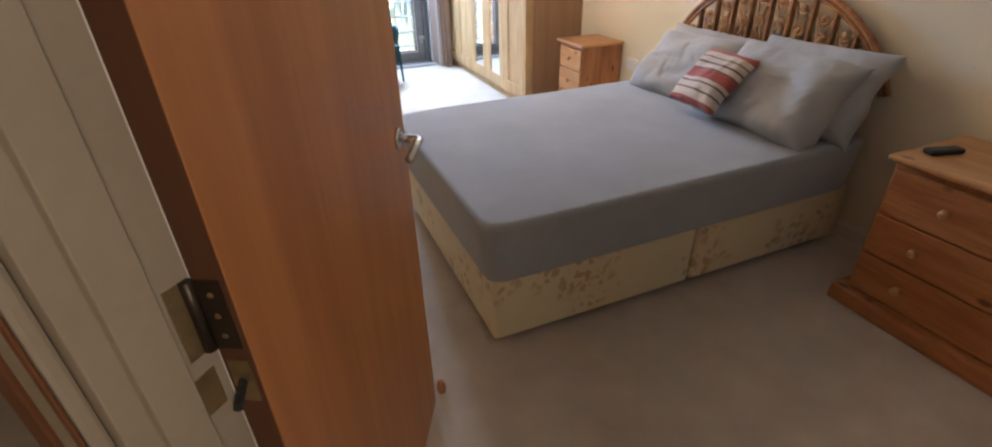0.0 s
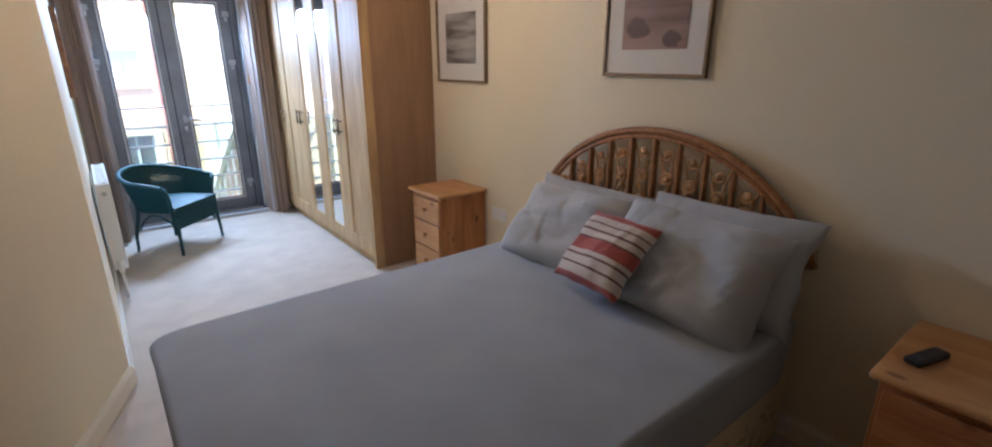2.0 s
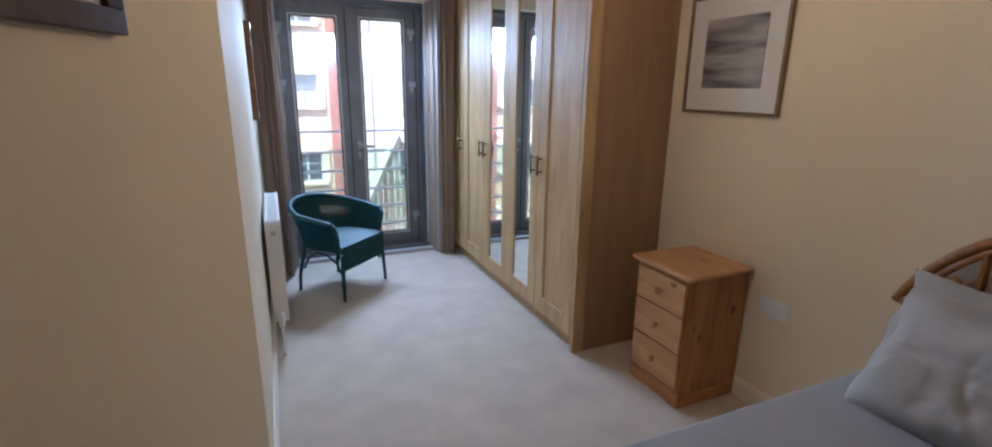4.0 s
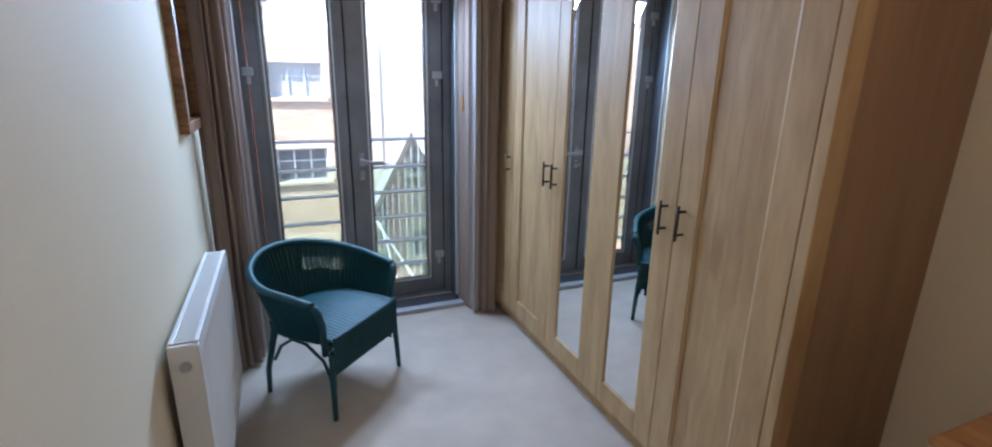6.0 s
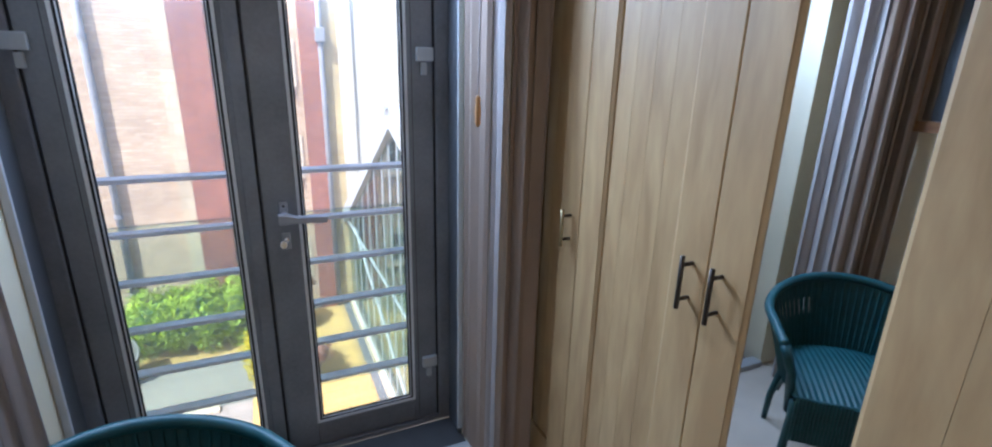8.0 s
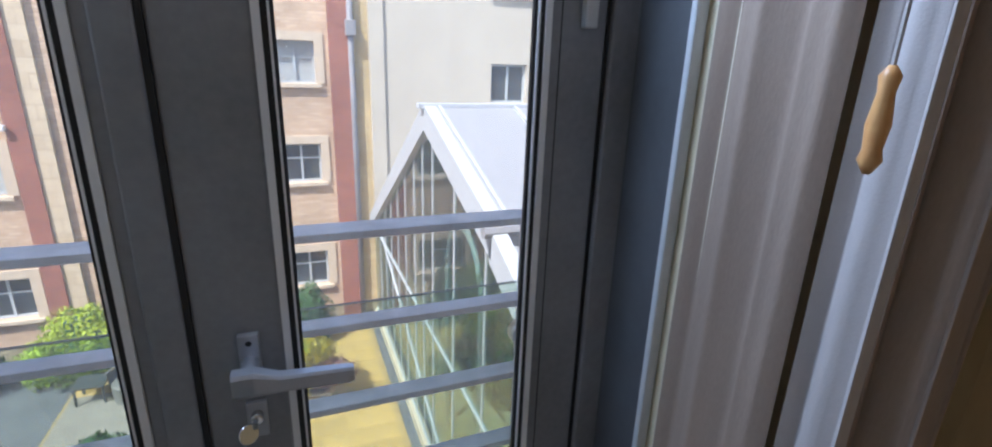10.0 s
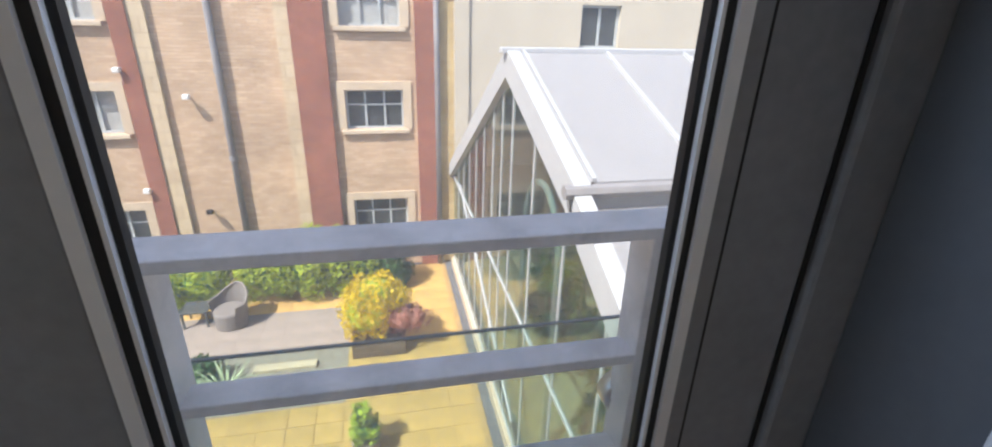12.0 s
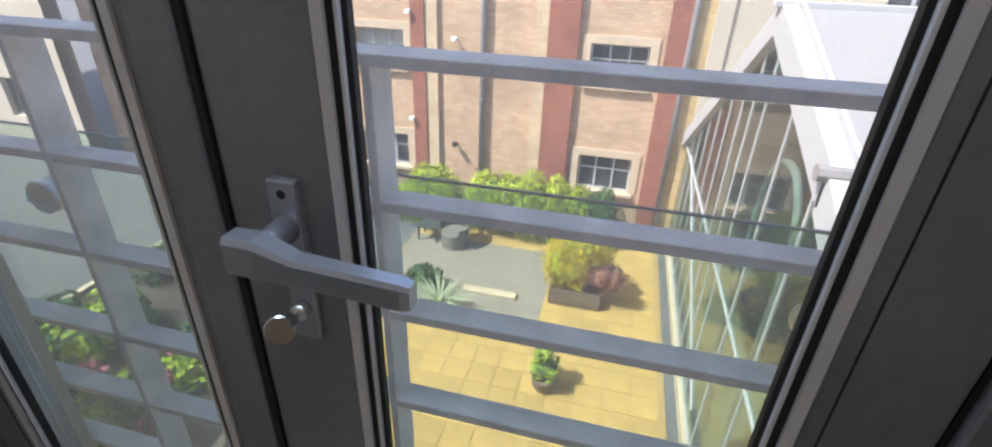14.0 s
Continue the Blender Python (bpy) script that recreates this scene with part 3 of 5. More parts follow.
def chest(name, at, w, d, h, rows, plinth, label, category):
    """Drawers face -x; the origin is at the middle of the base."""
    c = thing(name, at, label, category)
    local("body", boxed(-d / 2 + 0.02, d / 2, -w / 2 + 0.015, w / 2 - 0.015, plinth * 0.4, h - 0.022, 0.003), M["pine_side"], c)
    local("top", boxed(-d / 2 - 0.014, d / 2, -w / 2 - 0.006, w / 2 + 0.006, h - 0.022, h, 0.008, 3), M["pine_light"], c, "pale pine top with rounded edge")
    inset = 0.012 if category == "bedside table" else 0.0
    lip = 0.0 if inset else 0.026
    pl = boxed(-d / 2 - 0.004 + 1.4 * inset - lip, d / 2, -w / 2 + inset - lip, w / 2 - inset + lip, 0.0, plinth, 0.008)
    local("plinth", pl, M["pine"], c)
    for z0, z1, cols in rows:
        step = (w - 0.05) / cols
        for k in range(cols):
            y0 = -w / 2 + 0.025 + k * step + 0.003
            y1 = y0 + step - 0.006
            dr = local("drawer", boxed(-d / 2 + 0.004, -d / 2 + 0.0195, y0, y1, z0, z1, 0.004), M["pine_light" if category == "bedside table" else "pine"], c)
            for ky in ([(y0 + y1) / 2] if (y1 - y0) < 0.6 else [y0 + 0.17, y1 - 0.17]):
                knob(dr, -d / 2 + 0.004, ky, (z0 + z1) / 2)
    return c


chest("chest_of_drawers", (2.925, 0.86, 0), 0.88, 0.45, 0.672, [(0.440, 0.622, 2), (0.263, 0.432, 1), (0.09, 0.255, 1)], 0.075, "knotty pine chest of drawers with round knobs", "chest of drawers")
chest("bedside_chest", (2.972, 3.80, 0), 0.37, 0.37, 0.657, [(0.455, 0.61, 1), (0.275, 0.447, 1), (0.095, 0.267, 1)], 0.07, "knotty pine three-drawer bedside chest", "bedside table")
remote = thing("remote_control", (2.865, 1.225, 0.672), "black plastic television remote on the pine chest", "remote control", turn=-107)
local("case", boxed(-0.022, 0.022, -0.068, 0.068, 0.0, 0.020, 0.007, 3), M["black"], remote)
M["keys"] = material("grey_rubber_keys", (0.08, 0.08, 0.085), 0.6, 0.1, 20, 100, 0.05)
for i in range(6):
    for j in range(3):
        local("key", boxed(-0.015 + j * 0.011, -0.007 + j * 0.011, -0.055 + i * 0.018, -0.045 + i * 0.018, 0.0195, 0.0222, 0.001), M["keys"], remote)

# ---- pictures and mirror ----
def print_material(name, stops, scale, seed, blobs=None):
    m = bpy.data.materials.new(name)
    m.use_nodes = True
    t = m.node_tree
    p = t.nodes["Principled BSDF"]
    co, mp, n, r = (t.nodes.new("ShaderNode" + k) for k in ("TexCoord", "Mapping", "TexNoise", "ValToRGB"))
    mp.inputs["Scale"].default_value, mp.inputs["Location"].default_value = scale, (seed, seed, seed)
    n.inputs["Scale"].default_value, n.inputs["Detail"].default_value = 1.0, 6.0
    t.links.new(co.outputs["Object"], mp.inputs[0])
    t.links.new(mp.outputs[0], n.inputs["Vector"])
    els = r.color_ramp.elements
    els[0].position, els[0].color = stops[0][0], (*stops[0][1], 1)
    els[1].position, els[1].color = stops[-1][0], (*stops[-1][1], 1)
    for pos, c in stops[1:-1]:
        els.new(pos).color = (*c, 1)
    t.links.new(n.outputs[0], r.inputs[0])
    t.links.new(r.outputs[0], p.inputs["Base Color"])
    p.inputs["Roughness"].default_value = 0.7
    return m


M["mat_board"] = material("white_mount_board", (0.72, 0.70, 0.67), 0.8, 0.02, 5, 200, 0.02)
M["picture_edge"] = material("dull_gilt_frame", (0.22, 0.15, 0.085), 0.4, 0.15, 25, 120, 0.05, metal=0.4)
M["print_grey"] = print_material("grey_seascape_print", [(0.36, (0.07, 0.068, 0.065)), (0.46, (0.24, 0.23, 0.22)), (0.56, (0.40, 0.385, 0.365)), (0.7, (0.47, 0.45, 0.43))], (1.6, 1.6, 12), 3.0)
M["print_pink"] = print_material("pink_abstract_print", [(0.33, (0.10, 0.055, 0.06)), (0.46, (0.33, 0.22, 0.20)), (0.6, (0.40, 0.25, 0.23)), (0.75, (0.24, 0.17, 0.17))], (1, 6, 6), 8.0)
M["print_dark"] = material("dark_plum_ink", (0.13, 0.08, 0.075), 0.7, 0.25, 30, 200, 0.02)


def picture(name, m, w, h, edge, depth, frame_mat, inner, label, face=None, category="picture"):
    """Hangs in its own x (to the right), z (up), facing -y; the origin is its middle, at the wall."""
    ob = new(name)
    ob.matrix_basis = m
    tagged(ob, label, category)
    for a, b, c, d in ((-w / 2, w / 2, -h / 2, -h / 2 + edge), (-w / 2, w / 2, h / 2 - edge, h / 2), (-w / 2, -w / 2 + edge, -h / 2 + edge, h / 2 - edge), (w / 2 - edge, w / 2, -h / 2 + edge, h / 2 - edge)):
        local("frame", boxed(a, b, -depth, 0.0, c, d, 0.0025), frame_mat, ob)
    if face:
        local("mirror_glass", boxed(-w / 2 + edge - 0.004, w / 2 - edge + 0.004, -depth * 0.45, -0.002, -h / 2 + edge - 0.004, h / 2 - edge + 0.004), face, ob)
        return ob
    local("mount", boxed(-w / 2 + edge - 0.003, w / 2 - edge + 0.003, -depth * 0.5, -0.002, -h / 2 + edge - 0.003, h / 2 - edge + 0.003), M["mat_board"], ob, "white mount board")
    iw, ih, dx, dz, mat = inner
    pr = local("print", boxed(dx - iw / 2, dx + iw / 2, -depth * 0.5 - 0.003, -depth * 0.5 + 0.0005, dz - ih / 2, dz + ih / 2), mat, ob)
    gz = local("glazing", boxed(-w / 2 + edge - 0.002, w / 2 - edge + 0.002, -depth * 0.8, -depth * 0.8 + 0.002, -h / 2 + edge - 0.002, h / 2 - edge + 0.002), M["glass"], ob)
    return ob


ON_EAST = pose(0, 0, 0, 0, 0, -90)
picture("picture", Matrix.Translation((XR, 3.885, 1.595)) @ ON_EAST, 0.55, 0.535, 0.014, 0.024, M["picture_edge"], (0.335, 0.31, 0.0, 0.005, M["print_grey"]), "framed grey seascape print with wide white mount")
p2 = picture("picture", Matrix.Translation((XR, 2.415, 1.735)) @ ON_EAST, 0.53, 0.68, 0.014, 0.024, M["picture_edge"], (0.33, 0.45, 0.0, 0.0, M["print_pink"]), "framed dusky pink abstract print with white mount")
for bx, bz, br in ((-0.085, -0.135, 0.055), (-0.075, 0.02, 0.035), (0.0, 0.03, 0.03), (0.10, 0.05, 0.05), (0.09, -0.185, 0.04)):
    blot = [(bx + br * math.cos(k * math.tau / 28) * (1 + 0.45 * noise.noise(Vector((math.cos(k * math.tau / 28) * 1.6 + bx * 50, math.sin(k * math.tau / 28) * 1.6, bz * 40)))), bz + br * 0.85 * math.sin(k * math.tau / 28) * (1 + 0.35 * noise.noise(Vector((math.sin(k * math.tau / 28) * 2.1, bz * 60, math.cos(k * math.tau / 28) * 2.1))))) for k in range(28)]
    local("ink_patch", prism(bmesh.new(), blot, -0.0158, -0.0152, "y"), M["print_dark"], p2)
M["dark_frame"] = wood("dark_walnut", (0.075, 0.035, 0.02), (0.04, 0.018, 0.01), 0.4, (10, 10, 10))
sp = SC - SD * 0.40
wall_turn = math.degrees(math.atan2(SD.y, SD.x))
picture("picture", Matrix.Translation((sp.x - SD.x * 0.285, sp.y - SD.y * 0.285, 1.818)) @ pose(0, 0, 0, 0, 0, wall_turn), 0.54, 0.60, 0.045, 0.026, M["dark_frame"], (0.28, 0.34, 0.0, 0.0, M["print_grey"]), "dark walnut framed print on the angled partition")
M["rustic"] = wood("rustic_brown_frame", (0.37, 0.185, 0.075), (0.17, 0.075, 0.03), 0.5, (8, 8, 30))
picture("wall_mirror", Matrix.Translation((XL, 5.865, 1.51)) @ pose(0, 0, 0, 0, 0, 90), 0.37, 0.59, 0.042, 0.035, M["rustic"], None, "wall mirror in a rustic brown wooden frame", M["mirror"], "mirror")

# ---- radiator ----
rad = thing("radiator", (XL, 5.285, 0), "white double panel radiator with grille top", "radiator")
R0, R1, RZ0, RZ1, RX0, RX1 = -0.40, 0.40, 0.15, 0.74, 0.022, 0.095


def rad_panel(x, sgn):
    bm = bmesh.new()
    prof = []
    n = 25
    step = (R1 - R0 - 0.03) / n
    for i in range(n):
        y = R0 + 0.015 + i * step
        prof += [(y, 0), (y + step * 0.22, 0.010), (y + step * 0.55, 0.010), (y + step * 0.78, 0)]
    prof.append((R1 - 0.015, 0))
    rows = [(RZ0 + 0.0, 0), (RZ0 + 0.03, 0), (RZ0 + 0.05, 1), (RZ1 - 0.055, 1), (RZ1 - 0.035, 0), (RZ1, 0)]
    vs = [[bm.verts.new((x + sgn * (-o * k), y, z)) for y, o in prof] for z, k in rows]
    for a, b in zip(vs, vs[1:]):
        for i in range(len(prof) - 1):
            bm.faces.new((a[i], a[i + 1], b[i + 1], b[i]))
    return bm


local("front_panel", rad_panel(RX1, 1), M["white"], rad)
local("back_panel", rad_panel(RX0, -1), M["white"], rad)
for y in (R0, R1 - 0.003):
    local("side_cover", boxed(RX0 - 0.002, RX1 + 0.002, y, y + 0.015 if y < 0 else y + 0.015, RZ0 + 0.03, RZ1 + 0.002, 0.003), M["white"], rad)
tg = boxed(RX0, RX0 + 0.012, R0 + 0.012, R1, RZ1, RZ1 + 0.008, 0.002)
box(tg, RX1 - 0.012, RX1, R0 + 0.012, R1, RZ1, RZ1 + 0.008, 0.002)
local("top_rim", tg, M["white"], rad)
for i in range(54):
    y = R0 + 0.02 + i * (R1 - R0 - 0.04) / 53
    local("grille_bar", boxed(RX0 + 0.012, RX1 - 0.012, y - 0.003, y + 0.003, RZ1 - 0.001, RZ1 + 0.006), M["white"], rad)
local("plug", lathe(bmesh.new(), [(0.014, 0), (0.014, 0.006), (0.010, 0.007)], 14, Matrix.Translation((0.058, R0, RZ1 - 0.06)) @ pose(0, 0, 0, 90)), M["steel"], rad, "grey blanking plug")
for y, s in ((R0, -1), (R1 + 0.012, 1)):
    local("valve", tube(bmesh.new(), [(0.058, y, RZ0 + 0.045), (0.058, y + s * 0.04, RZ0 + 0.045)], 0.012, 10), M["chrome"], rad, "", True)
    vb = local("valve_head", lathe(bmesh.new(), [(0.015, -0.02), (0.017, 0.0), (0.019, 0.012), (0.019, 0.055), (0.014, 0.062)], 14, Matrix.Translation((0.058, y + s * 0.045, RZ0 + 0.045))), M["white"], rad, "", True)
    local("pipe", tube(bmesh.new(), [(0.058, y + s * 0.045, 0.0), (0.058, y + s * 0.045, RZ0 + 0.03)], 0.0075, 8), M["white"], rad, "", True)

# ---- wicker tub chair ----
chair = thing("tub_chair", (1.590, 5.764, 0), "teal painted woven fibre tub chair", "chair", turn=44)


def rim_at(s):
    """Plan point and height of the rim; s runs from one arm front (-1) round the back to the other (1)."""
    a = abs(s)
    if a > 0.62:
        k = (a - 0.62) / 0.38
        x, y = 0.300 - 0.022 * k, 0.04 - 0.20 * k
        z = 0.575 - 0.030 * k
    else:
        ang = a / 0.62 * math.pi / 2
        x, y = 0.300 * math.sin(ang), 0.04 + 0.290 * math.cos(ang)
        z = 0.575 + 0.068 * math.cos(ang) ** 1.4
    return math.copysign(x, s), y, z


def shell(s, v, off=0.0):
    x, y, z = rim_at(s)
    lean = 0.76 + 0.24 * v ** 1.1
    zb = 0.335
    return Vector((x * lean * (1 + off), (y * lean if y > 0 else y * (0.96 + 0.04 * v)) * (1 + off), zb + (z - zb) * v))


bm = bmesh.new()
NU, NVV = 96, 24
vs = [[bm.verts.new(shell(u / NU * 2 - 1, v / NVV)) for v in range(NVV + 1)] for u in range(NU + 1)]
for i in range(NU):
    for j in range(NVV):
        s, v = (i + 0.5) / NU * 2 - 1, (j + 0.5) / NVV
        if abs(s - 0.33) < 0.16 and 0.56 < v < 0.76:
            continue
        bm.faces.new((vs[i][j], vs[i + 1][j], vs[i + 1][j + 1], vs[i][j + 1]))
local("woven_shell", bm, M["loom"], chair, "", True)
bm = bmesh.new()
NSTR = 120
for i in range(NSTR + 1):
    s = (i / NSTR) * 2 - 1
    tube(bm, [shell(s, v / 6, 0.012 if i % 2 else -0.012) for v in range(7)], 0.0042, 5)
tagged(local("weave", bm, M["loom"], chair), kind="stuff")
bm = bmesh.new()
for v in (0.56, 0.595, 0.63, 0.665, 0.70, 0.735):
    tube(bm, [shell(0.15 + 0.36 * k / 12, v) for k in range(13)], 0.0036, 4)
local("lattice", bm, M["loom"], chair)
local("rim", tube(bmesh.new(), [rim_at(k / 40 - 1) for k in range(81)], 0.017, 10), M["loom"], chair, "", True)
for s in (-1, 1):
    x, y, z = rim_at(s)
    local("arm_front", tube(bmesh.new(), [(x, y, z), (x * 0.95, y - 0.015, z - 0.04), (x * 0.88, y - 0.012, 0.45), (x * 0.82, y, 0.30)], [0.017, 0.016, 0.015, 0.014], 8), M["loom"], chair, "", True)


def seat_point(u, v):
    x = -0.235 + 0.47 * u
    yb = 0.02 + 0.20 * math.sqrt(max(0.0, 1 - (x / 0.245) ** 2))
    y = -0.205 + (yb + 0.205) * v
    crown = 0.022 * (1 - (2 * u - 1) ** 2) * (1 - (2 * v - 1) ** 2)
    ribs = 0.0022 * math.sin(u * 150)
    return Vector((x, y, 0.385 + crown + ribs))


local("seat", grid(bmesh.new(), 120, 14, seat_point), M["loom"], chair, "", True)
local("apron", boxed(-0.225, 0.225, -0.212, -0.198, 0.215, 0.388, 0.005), M["loom"], chair)
ribs = bmesh.new()
for k in range(40):
    tube(ribs, [(-0.215 + k * 0.011, -0.213, 0.22), (-0.215 + k * 0.011, -0.213, 0.383)], 0.0034, 4)
tagged(local("apron_weave", ribs, M["loom"], chair), kind="stuff")
for x, y, bx, by in ((0.240, -0.200, 0.222, -0.19), (-0.240, -0.200, -0.222, -0.19), (0.205, 0.22, 0.175, 0.185), (-0.205, 0.22, -0.175, 0.185)):
    local("leg", tube(bmesh.new(), [(x * 1.0, y, 0.0), (x * 0.98, y * 0.98, 0.12), (bx, by, 0.30), (bx, by, 0.36)], [0.011, 0.013, 0.016, 0.016], 10), M["loom"], chair, "", True)
for x in (-0.2, 0.2):
    local("brace", tube(bmesh.new(), [(x * 1.09, -0.175, 0.17), (x * 1.04, -0.13, 0.25), (x * 1.0, -0.03, 0.305), (x * 0.95, 0.06, 0.305), (x * 0.92, 0.14, 0.25), (x * 0.93, 0.185, 0.17)], 0.008, 6), M["loom"], chair, "", True)

# ---- curtains ----
M["curtain"] = material("taupe_curtain_cloth", (0.33, 0.25, 0.20), 0.95, 0.12, 7, 350, 0.3, stretch=(1, 1, 0.3), sheen=0.0, spec=0.05)
M["lining"] = material("pale_curtain_lining", (0.43, 0.385, 0.365), 0.95, 0.06, 7, 350, 0.2, sheen=0.0, spec=0.05)


def drape(points, amp, waves, z0, z1, seed, thick=0.004):
    """Cloth along a plan line, folded into waves that tighten towards the top."""
    pts = [Vector((x, y, 0)) for x, y in points]
    def f(u, v):
        k = u * (len(pts) - 1)
        i = min(int(k), len(pts) - 2)
        p = pts[i].lerp(pts[i + 1], k - i)
        d = (pts[i + 1] - pts[i]).normalized()
        n = Vector((-d.y, d.x, 0))
        ph = u * waves * math.tau + 0.5 * noise.noise(Vector((u * 3 + seed, v * 1.2, seed)))
        a = amp * (0.75 + 0.9 * noise.noise(Vector((u * 6, seed, v * 0.9))))
        p = p + n * (a * math.sin(ph)) + d * (amp * 0.35 * math.sin(2 * ph))
        p.z = z0 + (z1 - z0) * v
        return p
    return grid(bmesh.new(), 24 * waves + 1, 16, f)


cl = thing("curtain", (1.22, 6.12, 0), "long taupe curtain drawn back beside the window", "curtain", "curtains at the window")
part("cloth", drape([(1.135, 5.99), (1.185, 6.05), (1.23, 6.06), (1.265, 6.11)], 0.034, 4, 0.012, 2.26, 1.5), M["curtain"], cl, "", True)
part("lining", drape([(1.240, 6.10), (1.268, 6.17), (1.290, 6.26)], 0.020, 3, 0.016, 2.26, 4.5), M["lining"], cl, "pale lining cloth", True)
cr = thing("curtain", (2.52, 6.18, 0), "long taupe curtain with pale lining edge", "curtain", "curtains at the window")
part("cloth", drape([(2.500, 6.215), (2.53, 6.195), (2.57, 6.185), (2.605, 6.21)], 0.026, 2, 0.012, 2.26, 7.5), M["curtain"], cr, "", True)
part("lining", drape([(2.462, 6.275), (2.470, 6.235), (2.498, 6.215)], 0.018, 1, 0.016, 2.26, 2.5), M["lining"], cr, "pale lining cloth", True)
part("cloth", drape([(2.449, 6.448), (2.452, 6.390), (2.456, 6.330), (2.470, 6.285)], 0.006, 2, 0.014, 2.26, 3.1), M["curtain"], cr, "", True)
cord = part("cord", tube(bmesh.new(), [(2.430, 6.215, 2.24), (2.402, 6.205, 1.8), (2.392, 6.200, 1.34)], 0.0022, 6), M["lining"], cr, "pale cord with wooden acorn pull")
part("acorn", lathe(bmesh.new(), [(0.003, 0.0), (0.008, -0.008), (0.006, -0.02), (0.009, -0.045), (0.007, -0.065), (0.009, -0.074), (0.003, -0.085)], 12, Matrix.Translation((2.392, 6.200, 1.34))), M["pine_light"], cord, "turned wooden acorn", True)
rod = thing("curtain_rail", (1.85, 6.2, 2.27), "white curtain rail above the glazed doors", "curtain rail")
part("rail", boxed(1.14, 2.62, 6.185, 6.215, 2.26, 2.285, 0.004), M["white"], rod)
for x in (1.3, 1.85, 2.45):
    part("bracket", boxed(x - 0.01, x + 0.01, 6.20, YW, 2.285, 2.295), M["white"], rod)

# ---- fitted wardrobes ----
WX = 2.648
M["end_panel"] = wood("tan_end_panel", (0.36, 0.22, 0.12), (0.29, 0.17, 0.09), 0.5, (9, 9, 1.0))
structure("wall_nib", boxed(2.70, XR, 4.262, 4.288, 0, ZC), M["end_panel"], "tan end panel of the fitted wardrobes", "wall")
BOUNDS = [4.292, 4.724, 5.142, 5.562, 6.02, 6.345]


def wardrobe_door(unit, y0, y1, mirrored, handle_y, hz=(0.952, 1.045)):
    z0, z1, t = 0.085, 2.20, 0.020
    g = 0.0013
    y0, y1 = y0 + (0.0003 if abs(y0 - BOUNDS[2]) < 0.01 else g), y1 - (0.0003 if abs(y1 - BOUNDS[2]) < 0.01 else g)
    st, rb, rt = 0.095, 0.105, 0.09
    lo_b, hi_b = (0.0003 if abs(y - BOUNDS[2]) < 0.01 else 0.0025 for y in (y0, y1))
    d = local("door", boxed(WX - t, WX, y0, y0 + st, z0, z1, lo_b), M["maple"], unit, "pale maple mirrored door" if mirrored else "pale maple door with beaded panel")
    local("stile", boxed(WX - t, WX, y1 - st, y1, z0, z1, hi_b), M["maple"], d)
    local("rail", boxed(WX - t, WX, y0 + st, y1 - st, z0, z0 + rb, 0.0025), M["maple"], d)
    local("rail", boxed(WX - t, WX, y0 + st, y1 - st, z1 - rt, z1, 0.0025), M["maple"], d)
    a, b = y0 + st, y1 - st
    bead = prism(bmesh.new(), [(WX - t + 0.002, a), (WX - t + 0.006, a + 0.008), (WX - 0.001, a + 0.008), (WX - 0.001, a)], z0 + rb, z1 - rt, "z")
    prism(bead, [(WX - t + 0.002, b), (WX - 0.001, b), (WX - 0.001, b - 0.008), (WX - t + 0.006, b - 0.008)], z0 + rb, z1 - rt, "z")
    local("moulding", bead, M["maple"], d)
    if mirrored:
        local("mirror_glass", boxed(WX - 0.012, WX - 0.007, a + 0.008, b - 0.008, z0 + rb, z1 - rt), M["mirror"], d, "tall silvered mirror")
    else:
        w = b - a - 0.016
        n = 4 if w > 0.2 else 2
        for k in range(n):
            p0 = a + 0.008 + w * k / n
            local("panel_board", boxed(WX - 0.0105, WX - 0.002, p0, p0 + w / n, z0 + rb, z1 - rt, 0.0006, 1), M["maple"], d)
    if handle_y:
        hy = handle_y
        h = local("handle", tube(bmesh.new(), [(WX - t - 0.030, hy, hz[0] - 0.012), (WX - t - 0.030, hy, hz[1] + 0.012)], 0.0052, 10), M["bronze" if hz[1] > 1.03 else "brass"], d, "slim dark bronze bar handle" if hz[1] > 1.03 else "slim worn brass bar handle", True)
        for z in (hz[0] + 0.008, hz[1] - 0.008):
            local("post", tube(bmesh.new(), [(WX - t, hy, z), (WX - t - 0.030, hy, z)], 0.0045, 8), M["bronze"], h, "", True)
    return d


for lo, hi, spec in ((0, 2, ((False, 4.682), (True, 4.766))), (2, 4, ((True, 5.525), (False, 5.602))), (4, 5, ((False, 6.062),))):
    y0, y1 = BOUNDS[lo], BOUNDS[hi]
    u = thing("wardrobe", ((WX + XR) / 2, (y0 + y1) / 2, 0), "pale maple fitted wardrobe with mirrored and panelled doors" if hi - lo > 1 else "narrow pale maple fitted wardrobe beside the curtain", "wardrobe", "fitted wardrobes")
    off = Vector(u.location)
    for k, (mir, hy) in enumerate(spec):
        wardrobe_door(u, BOUNDS[lo + k], BOUNDS[lo + k + 1], mir, hy, (0.952, 1.045) if hi - lo > 1 else (0.936, 1.022))
    local("plinth", boxed(WX + 0.02, WX + 0.04, y0, y1, 0, 0.083), M["maple"], u)
    local("carcass", boxed(WX + 0.001, XR - 0.004, y0 + 0.002, y1 - 0.002, 0.084, 2.22, 0.0), M["maple"], u)
    local("cornice", boxed(WX - 0.03, XR - 0.004, y0, y1, 2.221, 2.27, 0.01), M["maple"], u)
    for c in u.children_recursive:
        if c.parent == u:
            c.location = -off
